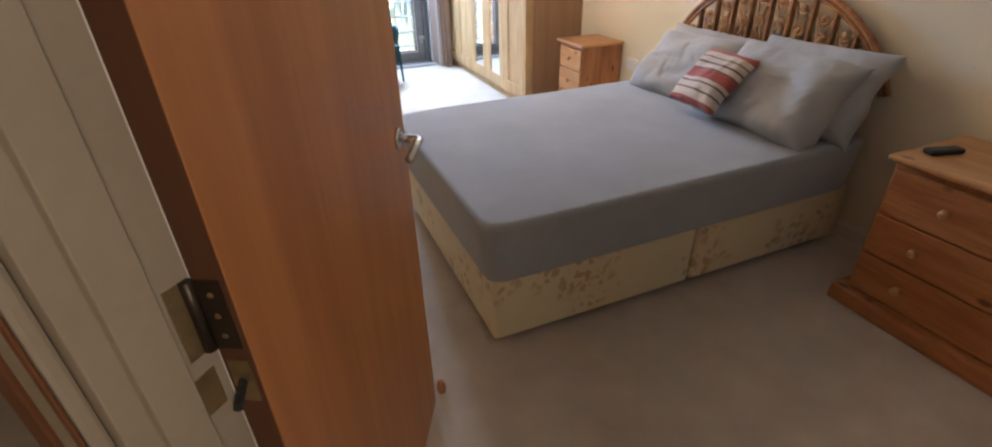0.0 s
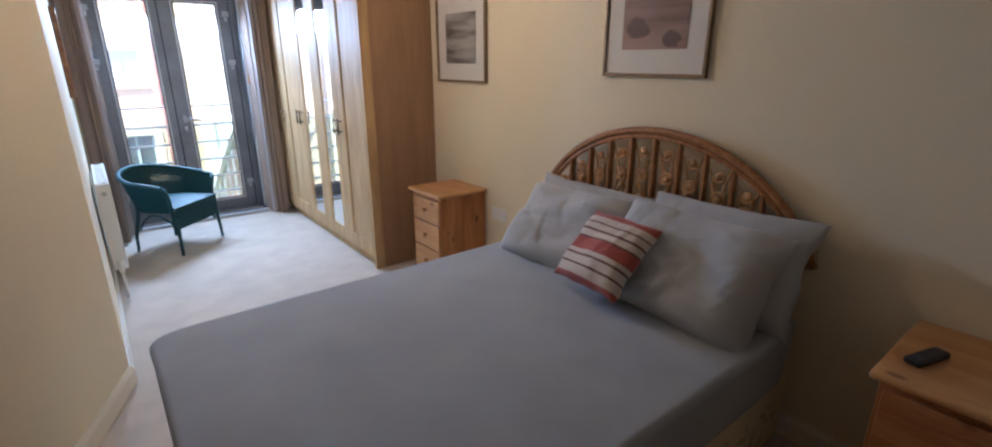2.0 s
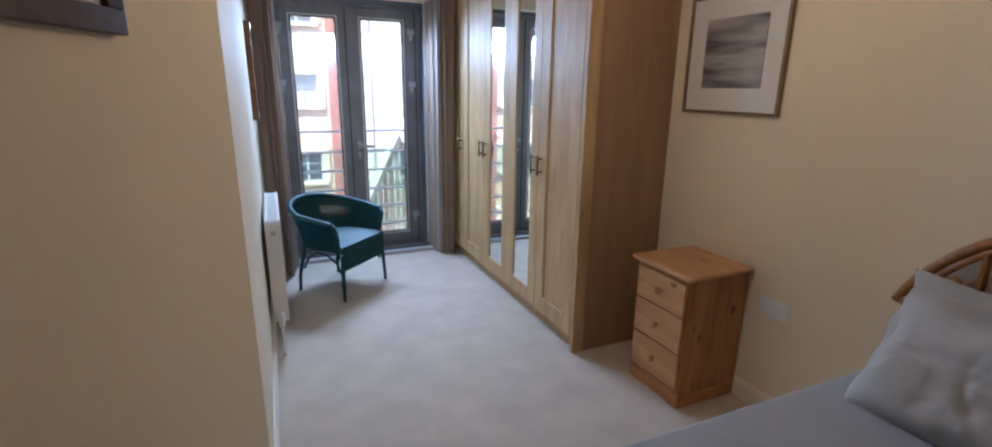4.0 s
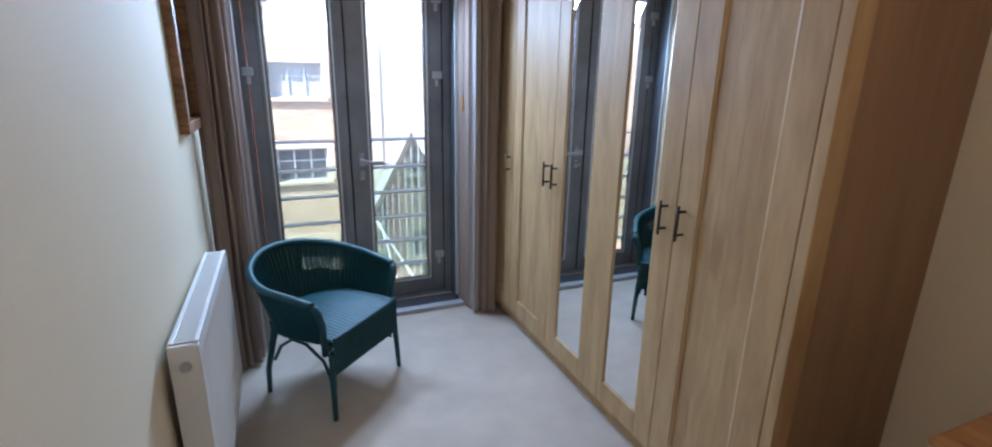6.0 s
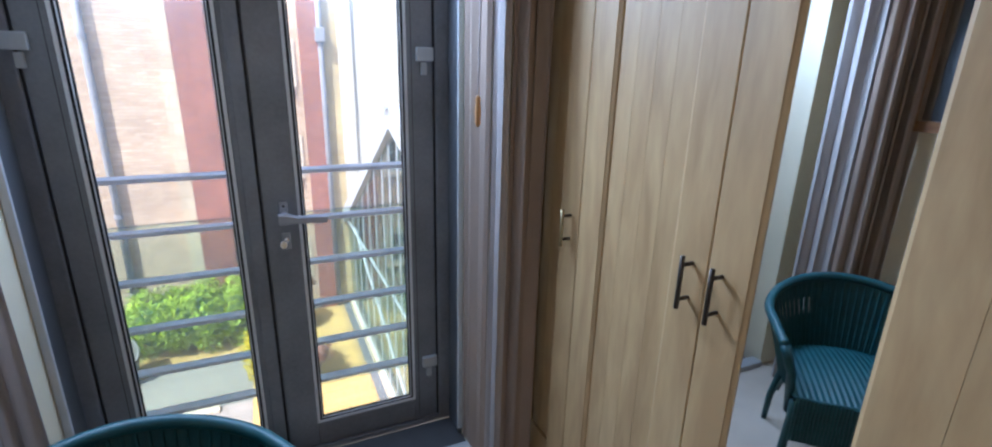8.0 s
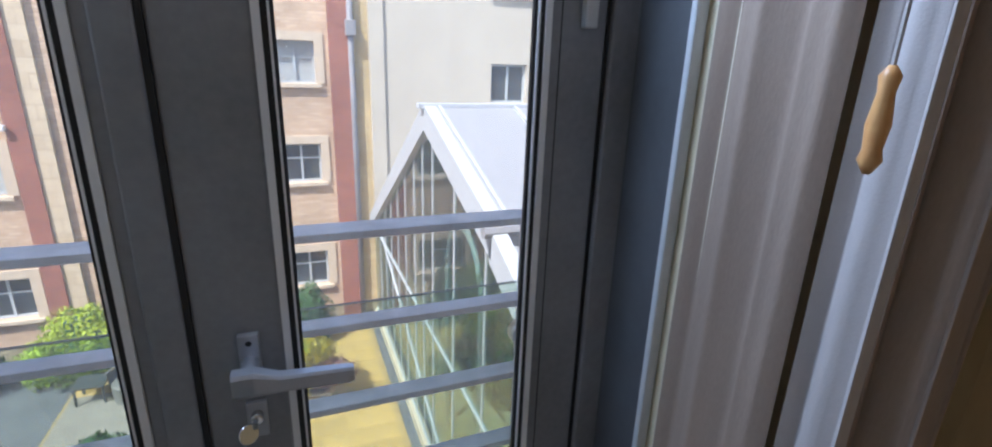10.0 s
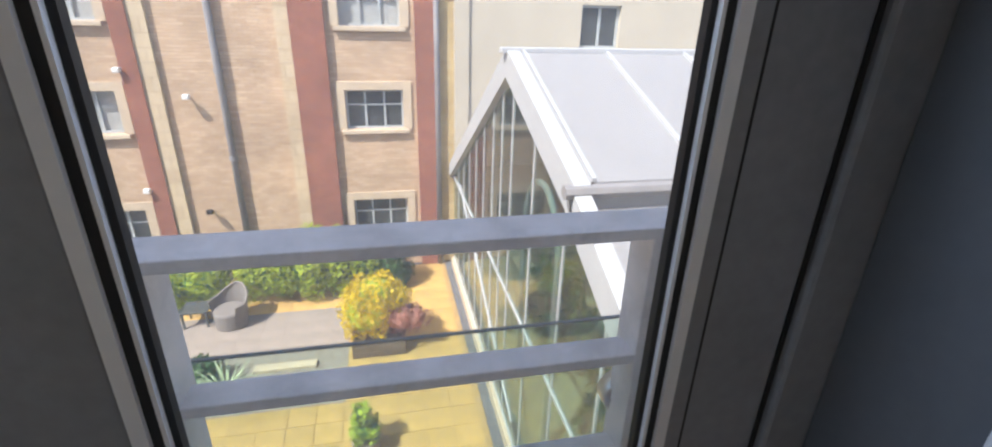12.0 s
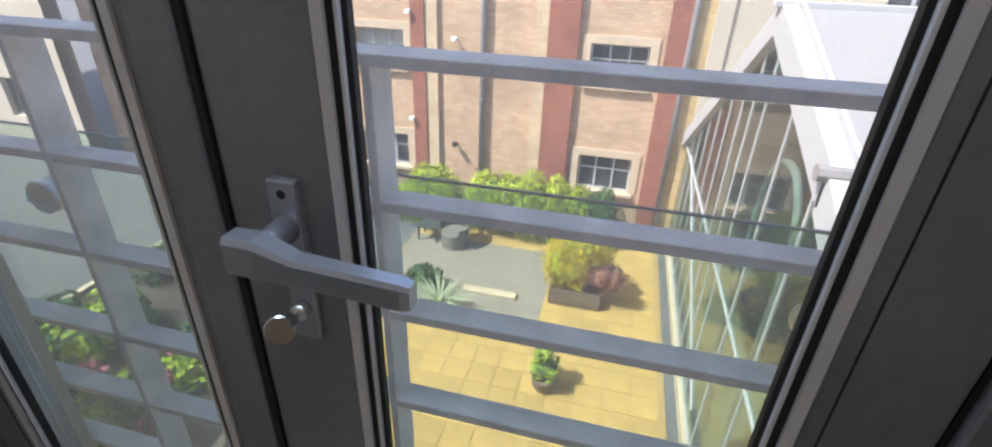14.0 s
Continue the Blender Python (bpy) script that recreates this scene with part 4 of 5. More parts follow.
structure("trim", boxed(WX - 0.020, WX + 0.05, 4.256, 4.290, 0, 2.27, 0.002), M["maple"], "pale maple end strip of the fitted wardrobes", "trim")
structure("trim", boxed(2.66, XR, 4.292, 6.345, 2.272, ZC - 0.002), M["wall"], "cream painted panel above the wardrobes", "trim")

# ---- small fittings on the walls and ceiling ----
nail = thing("wall_hook", (XR, 1.385, 0.915), "tiny white picture hook in the wall", "hook")
part("pin", boxed(XR - 0.006, XR, 1.382, 1.388, 0.910, 0.921, 0.001), M["white"], nail)
sock = thing("wall_socket", (XR, 3.49, 0.40), "white plastic double wall socket", "socket")
part("plate", boxed(XR - 0.009, XR, 3.42, 3.566, 0.46, 0.546, 0.003), M["white"], sock)
for y in (3.455, 3.53):
    part("switch", boxed(XR - 0.013, XR - 0.009, y - 0.01, y + 0.01, 0.515, 0.535, 0.001), M["white"], sock)
def glow(name, colour, strength):
    m = bpy.data.materials.new(name)
    m.use_nodes = True
    p = m.node_tree.nodes["Principled BSDF"]
    p.inputs["Base Color"].default_value = (0.8, 0.75, 0.65, 1)
    p.inputs["Emission Color"].default_value, p.inputs["Emission Strength"].default_value = (*colour, 1), strength
    return m


M["bulb"] = glow("lit_warm_bulb", (1.0, 0.66, 0.38), 28.0)
lampth = thing("pendant_light", (2.15, 3.40, ZC), "bare warm bulb hanging on a white flex, lit", "pendant light")
part("ceiling_rose", lathe(bmesh.new(), [(0.045, ZC - 0.025), (0.05, ZC)], 20, Matrix.Translation((2.15, 3.40, 0))), M["white"], lampth, "", True)
part("flex", tube(bmesh.new(), [(2.15, 3.40, 2.03), (2.15, 3.40, ZC - 0.02)], 0.0035, 6), M["white"], lampth)
part("holder", lathe(bmesh.new(), [(0.016, 1.965), (0.018, 1.99), (0.014, 2.03), (0.006, 2.035)], 14, Matrix.Translation((2.15, 3.40, 0))), M["white"], lampth, "", True)
part("bulb", lathe(bmesh.new(), [(0.004, 1.865), (0.030, 1.875), (0.043, 1.90), (0.042, 1.92), (0.028, 1.945), (0.015, 1.966)], 16, Matrix.Translation((2.15, 3.40, 0))), M["bulb"], lampth, "warm glowing bulb", True)

# ---- glazed doors ----
M["gasket"] = material("black_rubber_gasket", (0.012, 0.012, 0.013), 0.6, 0.1, 20, 100, 0.05)
M["sill_dark"] = material("dark_grey_sill_board", (0.075, 0.072, 0.075), 0.6, 0.15, 10, 90, 0.1)
M["threshold"] = material("pale_grey_threshold", (0.42, 0.41, 0.40), 0.5, 0.12, 10, 120, 0.1)
FY = 6.60
fr = boxed(OX0, 1.303, FY - 0.004, FY + 0.075, 0.0, OZ, 0.004)
box(fr, 2.3995, OX1, FY - 0.004, FY + 0.075, 0.0, OZ, 0.004)
box(fr, 1.303, 2.3995, FY - 0.004, FY + 0.075, 2.052, OZ, 0.004)
box(fr, 1.303, 2.3995, FY - 0.004, FY + 0.075, 0.0, 0.022, 0.004)
structure("window_1", fr, M["frame_dark"], "dark grey outer frame of the glazed doors", "door frame")
lin = boxed(IX0 + 0.001, IX0 + 0.014, 6.485, FY - 0.005, 0.0, OZ - 0.014)
box(lin, IX1 - 0.014, IX1 - 0.001, 6.485, FY - 0.005, 0.0, OZ - 0.014)
box(lin, IX0 + 0.001, IX1 - 0.001, 6.485, FY - 0.005, OZ - 0.014, OZ - 0.001)
M["reveal_grey"] = material("dark_grey_reveal_board", (0.105, 0.108, 0.118), 0.6, 0.12, 6, 80, 0.06)
structure("trim", lin, M["reveal_grey"], "dark grey lining of the door reveal", "trim")
structure("trim", boxed(IX0, IX1, 6.40, FY - 0.005, -0.03, -0.004), M["sill_dark"], "dark sunken sill before the glazed doors", "trim")
structure("trim", boxed(IX0 + 0.001, IX1 - 0.001, 6.345, 6.402, -0.02, 0.028, 0.004), M["threshold"], "pale grey threshold strip", "trim")
M["edge_white"] = material("white_plastic_edge", (0.62, 0.63, 0.66), 0.45, 0.05, 8, 100, 0.03)
for x0, x1 in ((1.247, 1.268), (2.437, 2.457)):
    structure("trim", boxed(x0, x1, 6.472, 6.484, 0.03, OZ + 0.01, 0.003), M["edge_white"], "pale aluminium edge of the door reveal", "trim")


def glazed_door(x0, x1, g0, g1, hinge_x, side, label):
    z0, z1, q0, q1 = 0.026, 2.048, 0.125, 1.976
    d = thing("glazed_door", ((x0 + x1) / 2, FY, 0), label, "glazed door", "pair of glazed doors")
    L = lambda name, bm, mat, par=d, label="", smooth=False: part(name, bm, mat, par, label, smooth)
    for y0, y1, s in ((FY, FY + 0.026, 0.0), (FY + 0.0265, FY + 0.065, 0.034)):
        L("stile", boxed(x0 + 0.003, g0 - s, y0, y1, z0, z1, 0.004), M["frame_dark"])
        L("stile", boxed(g1 + s, x1 - 0.003, y0, y1, z0, z1, 0.004), M["frame_dark"])
        L("rail", boxed(g0 - s, g1 + s, y0, y1, z0, q0 - s, 0.004), M["frame_dark"])
        L("rail", boxed(g0 - s, g1 + s, y0, y1, q1 + s, z1, 0.004), M["frame_dark"])

    def ring(a, b, c, e, w, y0, y1):
        bm = boxed(a, a + w, y0, y1, c, e)
        box(bm, b - w, b, y0, y1, c, e)
        box(bm, a + w, b - w, y0, y1, c, c + w)
        box(bm, a + w, b - w, y0, y1, e - w, e)
        return bm
    L("glazing_bead", ring(g0 - 0.001, g1 + 0.001, q0 - 0.001, q1 + 0.001, 0.0095, FY - 0.003, FY + 0.012), M["bead"], d, "pale glazing bead")
    L("gasket", ring(g0 + 0.0085, g1 - 0.0085, q0 + 0.0085, q1 - 0.0085, 0.0075, FY + 0.001, FY + 0.012), M["gasket"], d, "black rubber gasket")
    L("spacer", ring(g0 + 0.016, g1 - 0.016, q0 + 0.016, q1 - 0.016, 0.0028, FY - 0.001, FY + 0.012), M["bead"], d, "pale spacer bar inside the glazing")
    L("gasket", ring(g0 + 0.0188, g1 - 0.0188, q0 + 0.0188, q1 - 0.0188, 0.0045, FY + 0.004, FY + 0.012), M["gasket"], d, "black rubber gasket")
    seam_x = g1 + 0.017 if side > 0 else g0 - 0.017
    L("seam", boxed(seam_x - 0.0008, seam_x + 0.0008, FY - 0.0006, FY + 0.001, z0 + 0.02, z1 - 0.02), M["gasket"], d, "fine dark seam")
    edge_x = x1 + 0.0025 if side > 0 else x0 - 0.002
    L("edge_seal", boxed(edge_x - 0.0024, edge_x + 0.0024, FY + 0.004, FY + 0.02, z0, z1), M["gasket"], d, "black edge seal")
    pn = L("pane", boxed(g0 + 0.004, g1 - 0.004, FY + 0.0125, FY + 0.0155, q0 + 0.004, q1 - 0.004), M["pane_hazed"])
    pn.visible_shadow = False
    for z in (1.88, 1.450, 0.290):
        h = L("hinge", boxed(hinge_x - 0.029, hinge_x + 0.029, FY - 0.017, FY + 0.001, z - 0.022, z + 0.022, 0.003), M["hinge"], d, "pale grey adjustable hinge")
        L("knuckle", boxed(hinge_x - side * 0.004 - 0.010, hinge_x - side * 0.004 + 0.010, FY - 0.015, FY + 0.001, z - 0.066, z - 0.026, 0.003), M["hinge"], h)
    bpy.context.view_layer.update()
    return d


left_door = glazed_door(1.307, 1.816, 1.388, 1.758, 1.309, -1, "dark grey glazed door, closed, without a handle")
right_door = glazed_door(1.820, 2.3945, 1.927, 2.301, 2.362, 1, "dark grey glazed door with lever handle, closed")
part("astragal", boxed(1.775, 1.8155, FY - 0.006, FY - 0.0005, 0.03, 2.045, 0.003), M["frame_dark"], left_door)
part("cover_strip", boxed(1.8155, 1.8235, FY - 0.003, FY + 0.02, 0.03, 2.045, 0.001), M["gasket"], right_door, "black edge seal")
M["lever_grey"] = material("satin_grey_lever", (0.48, 0.48, 0.51), 0.34, 0.05, 20, 300, 0.03, metal=0.75)
HX, HZ = 1.884, 0.943
hd = part("door_handle", boxed(HX - 0.013, HX + 0.013, FY - 0.010, FY + 0.001, HZ - 0.035, HZ + 0.042, 0.002), M["lever_grey"], right_door, "satin grey lever handle")
part("neck", tube(bmesh.new(), [(HX, FY - 0.009, HZ), (HX, FY - 0.030, HZ), (HX + 0.004, FY - 0.046, HZ - 0.002)], [0.012, 0.0105, 0.0125], 12), M["lever_grey"], hd, "", True)
lv = bmesh.new()
sec = [(HX - 0.019, 0.0165, 0.011, -0.002), (HX + 0.006, 0.017, 0.012, -0.002), (HX + 0.036, 0.0115, 0.010, -0.008), (HX + 0.120, 0.0115, 0.0085, -0.013), (HX + 0.127, 0.0095, 0.007, -0.013)]
rings = []
for x, hz, hy, dz in sec:
    cy, cz = FY - 0.050, HZ + dz
    rings.append([lv.verts.new((x, cy + a * hy, cz + b * hz)) for a, b in ((-1, -0.7), (-0.7, -1), (0.7, -1), (1, -0.7), (1, 0.7), (0.7, 1), (-0.7, 1), (-1, 0.7))])
for a, b in zip(rings, rings[1:]):
    for k in range(8):
        lv.faces.new((a[k], a[(k + 1) % 8], b[(k + 1) % 8], b[k]))
lv.faces.new(rings[0])
lv.faces.new(rings[-1][::-1])
part("lever", lv, M["lever_grey"], hd)
kp = part("key_plate", boxed(HX - 0.013, HX + 0.013, FY - 0.006, FY + 0.001, HZ - 0.118, HZ - 0.062, 0.002), M["lever_grey"], right_door, "satin grey key plate")
part("lock_barrel", lathe(bmesh.new(), [(0.0085, 0), (0.0085, 0.010), (0.007, 0.011)], 14, Matrix.Translation((HX, FY - 0.006, HZ - 0.083)) @ pose(0, 0, 0, 90)), M["chrome"], kp, "", True)
part("screw_hole", lathe(bmesh.new(), [(0.0042, 0), (0.0036, 0.0008)], 12, Matrix.Translation((HX, FY - 0.0098, HZ + 0.030)) @ pose(0, 0, 0, 90)), M["black"], hd, "dark screw hole")
key = lathe(bmesh.new(), [(0.0125, -0.0011), (0.0135, 0.0), (0.0125, 0.0011)], 18, Matrix.Translation((HX - 0.010, FY - 0.030, HZ - 0.093)) @ pose(0, 0, 0, 72, 0, 28))
box(key, HX - 0.0045, HX + 0.0015, FY - 0.028, FY - 0.012, HZ - 0.089, HZ - 0.080)
part("key", key, M["chrome"], kp, "small steel key in the lock")

# ---- balcony rail ----
rail = thing("balcony_rail", (1.85, 6.83, 0.0), "galvanised flat-bar rail with glass panel outside the doors", "railing")
BX0, BX1 = 0.72, 2.98
for z, d0, d1 in ((1.040, 6.796, 6.858), (0.858, 6.804, 6.846), (0.686, 6.804, 6.846), (0.510, 6.804, 6.846), (0.338, 6.804, 6.846), (0.166, 6.804, 6.846)):
    part("bar", boxed(BX0, BX1, d0, d1, z - 0.007, z + 0.008, 0.002), M["galv"], rail)
for x in (0.77, 1.315, 1.852, 2.396, 2.94):
    ps = part("post", boxed(x - 0.006, x + 0.006, 6.803, 6.858, 0.02, 1.036, 0.002), M["galv"], rail)
    part("fixing_arm", boxed(x - 0.02, x + 0.02, 6.721, 6.803, 0.05, 0.062), M["galv"], ps)
gp = part("glass_panel", boxed(BX0, BX1, 6.880, 6.892, 0.10, 0.868, 0.001), M["pane_green"], rail, "clear glass guard panel")
gp.visible_shadow = False
M["glass_edge"] = material("dark_green_glass_edge", (0.05, 0.07, 0.065), 0.3, 0.1, 10, 60, 0.02)
part("glass_edge", boxed(BX0, BX1, 6.8835, 6.8885, 0.8675, 0.8705), M["glass_edge"], rail, "dark polished glass edge")
for x in (1.19, 2.412):
    cp = part("clamp", tube(bmesh.new(), [(x, 6.862, 0.752), (x, 6.862, 0.753)], 0.03, 16), M["steel"], rail, "round steel glass clamp")
    part("cap", lathe(bmesh.new(), [(0.031, 0), (0.031, 0.026), (0.028, 0.029)], 20, Matrix.Translation((x, 6.878, 0.752)) @ pose(0, 0, 0, 90)), M["steel"], cp, "", True)

# ---- outside: our own outer wall, ground ----
G = -5.30
M["render_cream"] = material("cream_render", (0.47, 0.42, 0.33), 0.9, 0.07, 0.8, 40, 0.15)
ow = boxed(-14, OX0, 6.722, 6.76, G, 3.0)
box(ow, OX1, 9.0, 6.722, 6.76, G, 3.0)
box(ow, OX0, OX1, 6.722, 6.76, OZ, 3.0)
box(ow, OX0, OX1, 6.722, 6.76, G, -0.03)
structure("wall_outer", ow, M["render_cream"], "pale rendered outer wall of the flats", "wall")
M["asphalt"] = material("worn_asphalt", (0.11, 0.11, 0.115), 0.9, 0.18, 1.2, 60, 0.4)
structure("ground", boxed(-600, 600, -600, 600, G - 0.4, G - 0.03), M["asphalt"], "grey asphalt and open ground around the courtyard", "ground")


def brick_material(name, c1, c2, mortar, w=0.225, h=0.075):
    m = bpy.data.materials.new(name)
    m.use_nodes = True
    t = m.node_tree
    p = t.nodes["Principled BSDF"]
    co, sp, cb, br = (t.nodes.new("ShaderNode" + k) for k in ("TexCoord", "SeparateXYZ", "CombineXYZ", "TexBrick"))
    t.links.new(co.outputs["Object"], sp.inputs[0])
    t.links.new(sp.outputs["X"], cb.inputs[0])
    t.links.new(sp.outputs["Z"], cb.inputs[1])
    t.links.new(cb.outputs[0], br.inputs["Vector"])
    br.inputs["Color1"].default_value, br.inputs["Color2"].default_value, br.inputs["Mortar"].default_value = (*c1, 1), (*c2, 1), (*mortar, 1)
    br.inputs["Scale"].default_value, br.inputs["Mortar Size"].default_value = 1.0, 0.006
    br.inputs["Brick Width"].default_value, br.inputs["Row Height"].default_value = w, h
    n = t.nodes.new("ShaderNodeTexNoise")
    n.inputs["Scale"].default_value, n.inputs["Detail"].default_value = 0.9, 6.0
    t.links.new(co.outputs["Object"], n.inputs["Vector"])
    r = t.nodes.new("ShaderNodeMapRange")
    r.inputs[1].default_value, r.inputs[2].default_value, r.inputs[3].default_value, r.inputs[4].default_value = 0.3, 0.7, 0.82, 1.15
    t.links.new(n.outputs[0], r.inputs[0])
    sc = t.nodes.new("ShaderNodeVectorMath")
    sc.operation = 'SCALE'
    t.links.new(br.outputs["Color"], sc.inputs[0])
    t.links.new(r.outputs[0], sc.inputs["Scale"])
    t.links.new(sc.outputs[0], p.inputs["Base Color"])
    p.inputs["Roughness"].default_value = 0.9
    b = t.nodes.new("ShaderNodeBump")
    b.inputs["Strength"].default_value, b.inputs["Distance"].default_value, b.invert = 0.6, 0.01, True
    t.links.new(br.outputs["Fac"], b.inputs["Height"])
    t.links.new(b.outputs[0], p.inputs["Normal"])
    return m


M["brick_tan"] = brick_material("buff_brick", (0.58, 0.42, 0.275), (0.47, 0.32, 0.20), (0.34, 0.26, 0.18))
M["brick_red"] = brick_material("red_brick", (0.30, 0.105, 0.062), (0.23, 0.07, 0.042), (0.25, 0.14, 0.095))
M["stone_pale"] = brick_material("pale_stone_blocks", (0.56, 0.45, 0.30), (0.50, 0.39, 0.25), (0.34, 0.27, 0.18), 0.42, 0.30)
M["brick_yellow"] = brick_material("yellow_stock_brick", (0.50, 0.39, 0.19), (0.42, 0.31, 0.14), (0.40, 0.32, 0.2))
M["stone_trim"] = material("buff_stone_trim", (0.52, 0.42, 0.30), 0.85, 0.10, 3, 40, 0.2)
M["pipe_grey"] = material("weathered_grey_pipe", (0.24, 0.23, 0.23), 0.6, 0.15, 3, 60, 0.1)
M["win_frame"] = material("pale_grey_window_paint", (0.40, 0.43, 0.43), 0.5, 0.08, 5, 60, 0.05)
# Near-black colour painted in for the shade of unlit rooms.
M["win_gloom"] = material("painted_gloom_behind_glass", (0.05, 0.06, 0.065), 0.3, 0.3, 2.0, 20, 0.0)
M["win_blind"] = material("pale_blind_behind_glass", (0.42, 0.43, 0.41), 0.7, 0.12, 3.0, 30, 0.0)
YF = 19.0
building = thing("brick_building", (0, YF, G), "three-storey buff and red brick building across the courtyard", "building")
COLS = [-10.35, -4.22, 1.92]
TOPS = [4.15, 1.75, -0.603, -3.364]
WW, WH = 0.68, 0.94


def pierced(x0, x1, z0, z1, holes, y, depth):
    """A wall face with rectangular openings and their reveals."""
    xs = sorted({x0, x1, *[h[0] for h in holes], *[h[1] for h in holes]})
    zs = sorted({z0, z1, *[h[2] for h in holes], *[h[3] for h in holes]})
    bm = bmesh.new()
    def quad(*ps):
        bm.faces.new([bm.verts.new(p) for p in ps])
    for xa, xb in zip(xs, xs[1:]):
        for za, zb in zip(zs, zs[1:]):
            cx, cz = (xa + xb) / 2, (za + zb) / 2
            if not any(h[0] < cx < h[1] and h[2] < cz < h[3] for h in holes):
                quad((xa, y, za), (xb, y, za), (xb, y, zb), (xa, y, zb))
    for a, b, c, d in holes:
        quad((a, y, c), (a, y + depth, c), (a, y + depth, d), (a, y, d))
        quad((b, y, c), (b, y, d), (b, y + depth, d), (b, y + depth, c))
        quad((a, y, c), (b, y, c), (b, y + depth, c), (a, y + depth, c))
        quad((a, y, d), (a, y + depth, d), (b, y + depth, d), (b, y, d))
    quad((x0, y + depth + 0.3, z0), (x1, y + depth + 0.3, z0), (x1, y + depth + 0.3, z1), (x0, y + depth + 0.3, z1))
    quad((x0, y, z1), (x1, y, z1), (x1, y + depth + 0.3, z1), (x0, y + depth + 0.3, z1))
    return bm


HOLES = [(c - WW, c + WW, t - WH, t) for c in COLS for t in TOPS]
part("wall", pierced(-14.0, 3.36, G, 6.6, HOLES, YF, 0.22), M["brick_tan"], building)
part("parapet", boxed(-14.0, 3.4, YF - 0.10, YF + 0.5, 6.6, 6.85, 0.02), M["stone_trim"], building)
for c in COLS:
    for s0, s1 in ((-1.715, -0.985), (1.0, 1.525)) if c > 0 else ((-1.42, -1.01), (0.93, 1.29)):
        part("pilaster", boxed(c + s0, c + s1, YF - 0.13, YF + 0.02, G, 6.6), M["brick_red"], building, "red brick pilaster")
    if c < 0:
        part("quoin", boxed(c + 1.29, c + 1.62, YF - 0.09, YF + 0.02, G, 6.6), M["stone_pale"], building, "pale stone quoin strip")
        part("quoin", boxed(c + 6.13 - 2.01, c + 6.13 - (1.715 if c > -6 else 1.42), YF - 0.09, YF + 0.02, G, 6.6), M["stone_pale"], building, "pale stone quoin strip")
        part("drainpipe", tube(bmesh.new(), [(c + 2.83, YF - 0.09, G), (c + 2.83, YF - 0.09, 6.2)], 0.075, 10), M["pipe_grey"], building, "grey downpipe", True)
        for z in (-4.2, -2.2, -0.2, 1.8, 3.8):
            part("pipe_collar", tube(bmesh.new(), [(c + 2.83, YF - 0.09, z), (c + 2.83, YF - 0.09, z + 0.1)], 0.095, 10), M["pipe_grey"], building)
part("drainpipe", tube(bmesh.new(), [(3.42, YF - 0.12, G), (3.42, YF - 0.12, 6.2)], 0.07, 10), M["pipe_grey"], building, "grey downpipe", True)
part("pipe_hopper", boxed(3.30, 3.54, YF - 0.26, YF - 0.02, 1.9, 2.25, 0.02), M["pipe_grey"], building)
part("stair_wall", boxed(3.36, 3.84, YF - 0.02, YF + 0.4, G, 6.6), M["brick_yellow"], building, "narrow strip of yellow brick")
part("stair_wall", boxed(3.84, 4.18, YF - 0.16, YF + 0.4, G, 6.6), M["render_cream"], building, "cream rendered corner strip")
for ci, c in enumerate(COLS):
    for ti, t in enumerate(TOPS):
        a, b, z0 = c - WW, c + WW, t - WH
        w = part("window", boxed(a, b, YF + 0.12, YF + 0.16, z0, z0 + 0.05), M["win_frame"], building, "grey barred casement window")
        fb = boxed(a, b, YF + 0.12, YF + 0.16, t - 0.05, t)
        for x in (a, b - 0.05, a + (b - a) / 3 - 0.022, a + 2 * (b - a) / 3 - 0.022):
            box(fb, x, x + 0.05, YF + 0.118, YF + 0.158, z0 + 0.05, t - 0.05)
        box(fb, a + 0.05, b - 0.05, YF + 0.124, YF + 0.15, z0 + WH * 0.60, z0 + WH * 0.60 + 0.035)
        part("frame", fb, M["win_frame"], w)
        part("pane", boxed(a, b, YF + 0.163, YF + 0.168, z0, t), M["glass"], w)
        # Thin sheet close behind the pane; no room is modelled.
        part("room_behind", boxed(a, b, YF + 0.175, YF + 0.18, z0, t), M["win_blind" if (ci == 1 and ti in (1, 2)) or (ci == 2 and ti == 1) else "win_gloom"], w)
        part("sill", boxed(a - 0.12, b + 0.12, YF - 0.10, YF + 0.11, z0 - 0.10, z0 - 0.002, 0.01), M["stone_trim"], building, "buff stone window sill")
        sr = boxed(a - 0.20, b + 0.20, YF - 0.035, YF - 0.001, t, t + 0.20, 0.005)
        box(sr, a - 0.20, a, YF - 0.035, YF - 0.001, z0 - 0.0, t, 0.005)
        box(sr, b, b + 0.20, YF - 0.035, YF - 0.001, z0 - 0.0, t, 0.005)
        part("surround", sr, M["stone_trim"], building, "buff stone window surround")
for x, z in ((-2.11, -0.72), (-2.11, -3.44), (-3.33, -0.15), (-3.33, -2.85), (-8.25, -0.72)):
    lt = thing("wall_light", (x, YF - 0.09, z), "small white floodlight on the brick wall", "wall light", "lights on the brick building")
    part("body", boxed(x - 0.07, x + 0.07, YF - 0.24, YF - 0.11, z - 0.05, z + 0.06, 0.02), M["white" if z > -3 else "black"], lt)
    part("arm", tube(bmesh.new(), [(x, YF - 0.20, z), (x, YF, z)], 0.02, 8), M["pipe_grey"], lt)

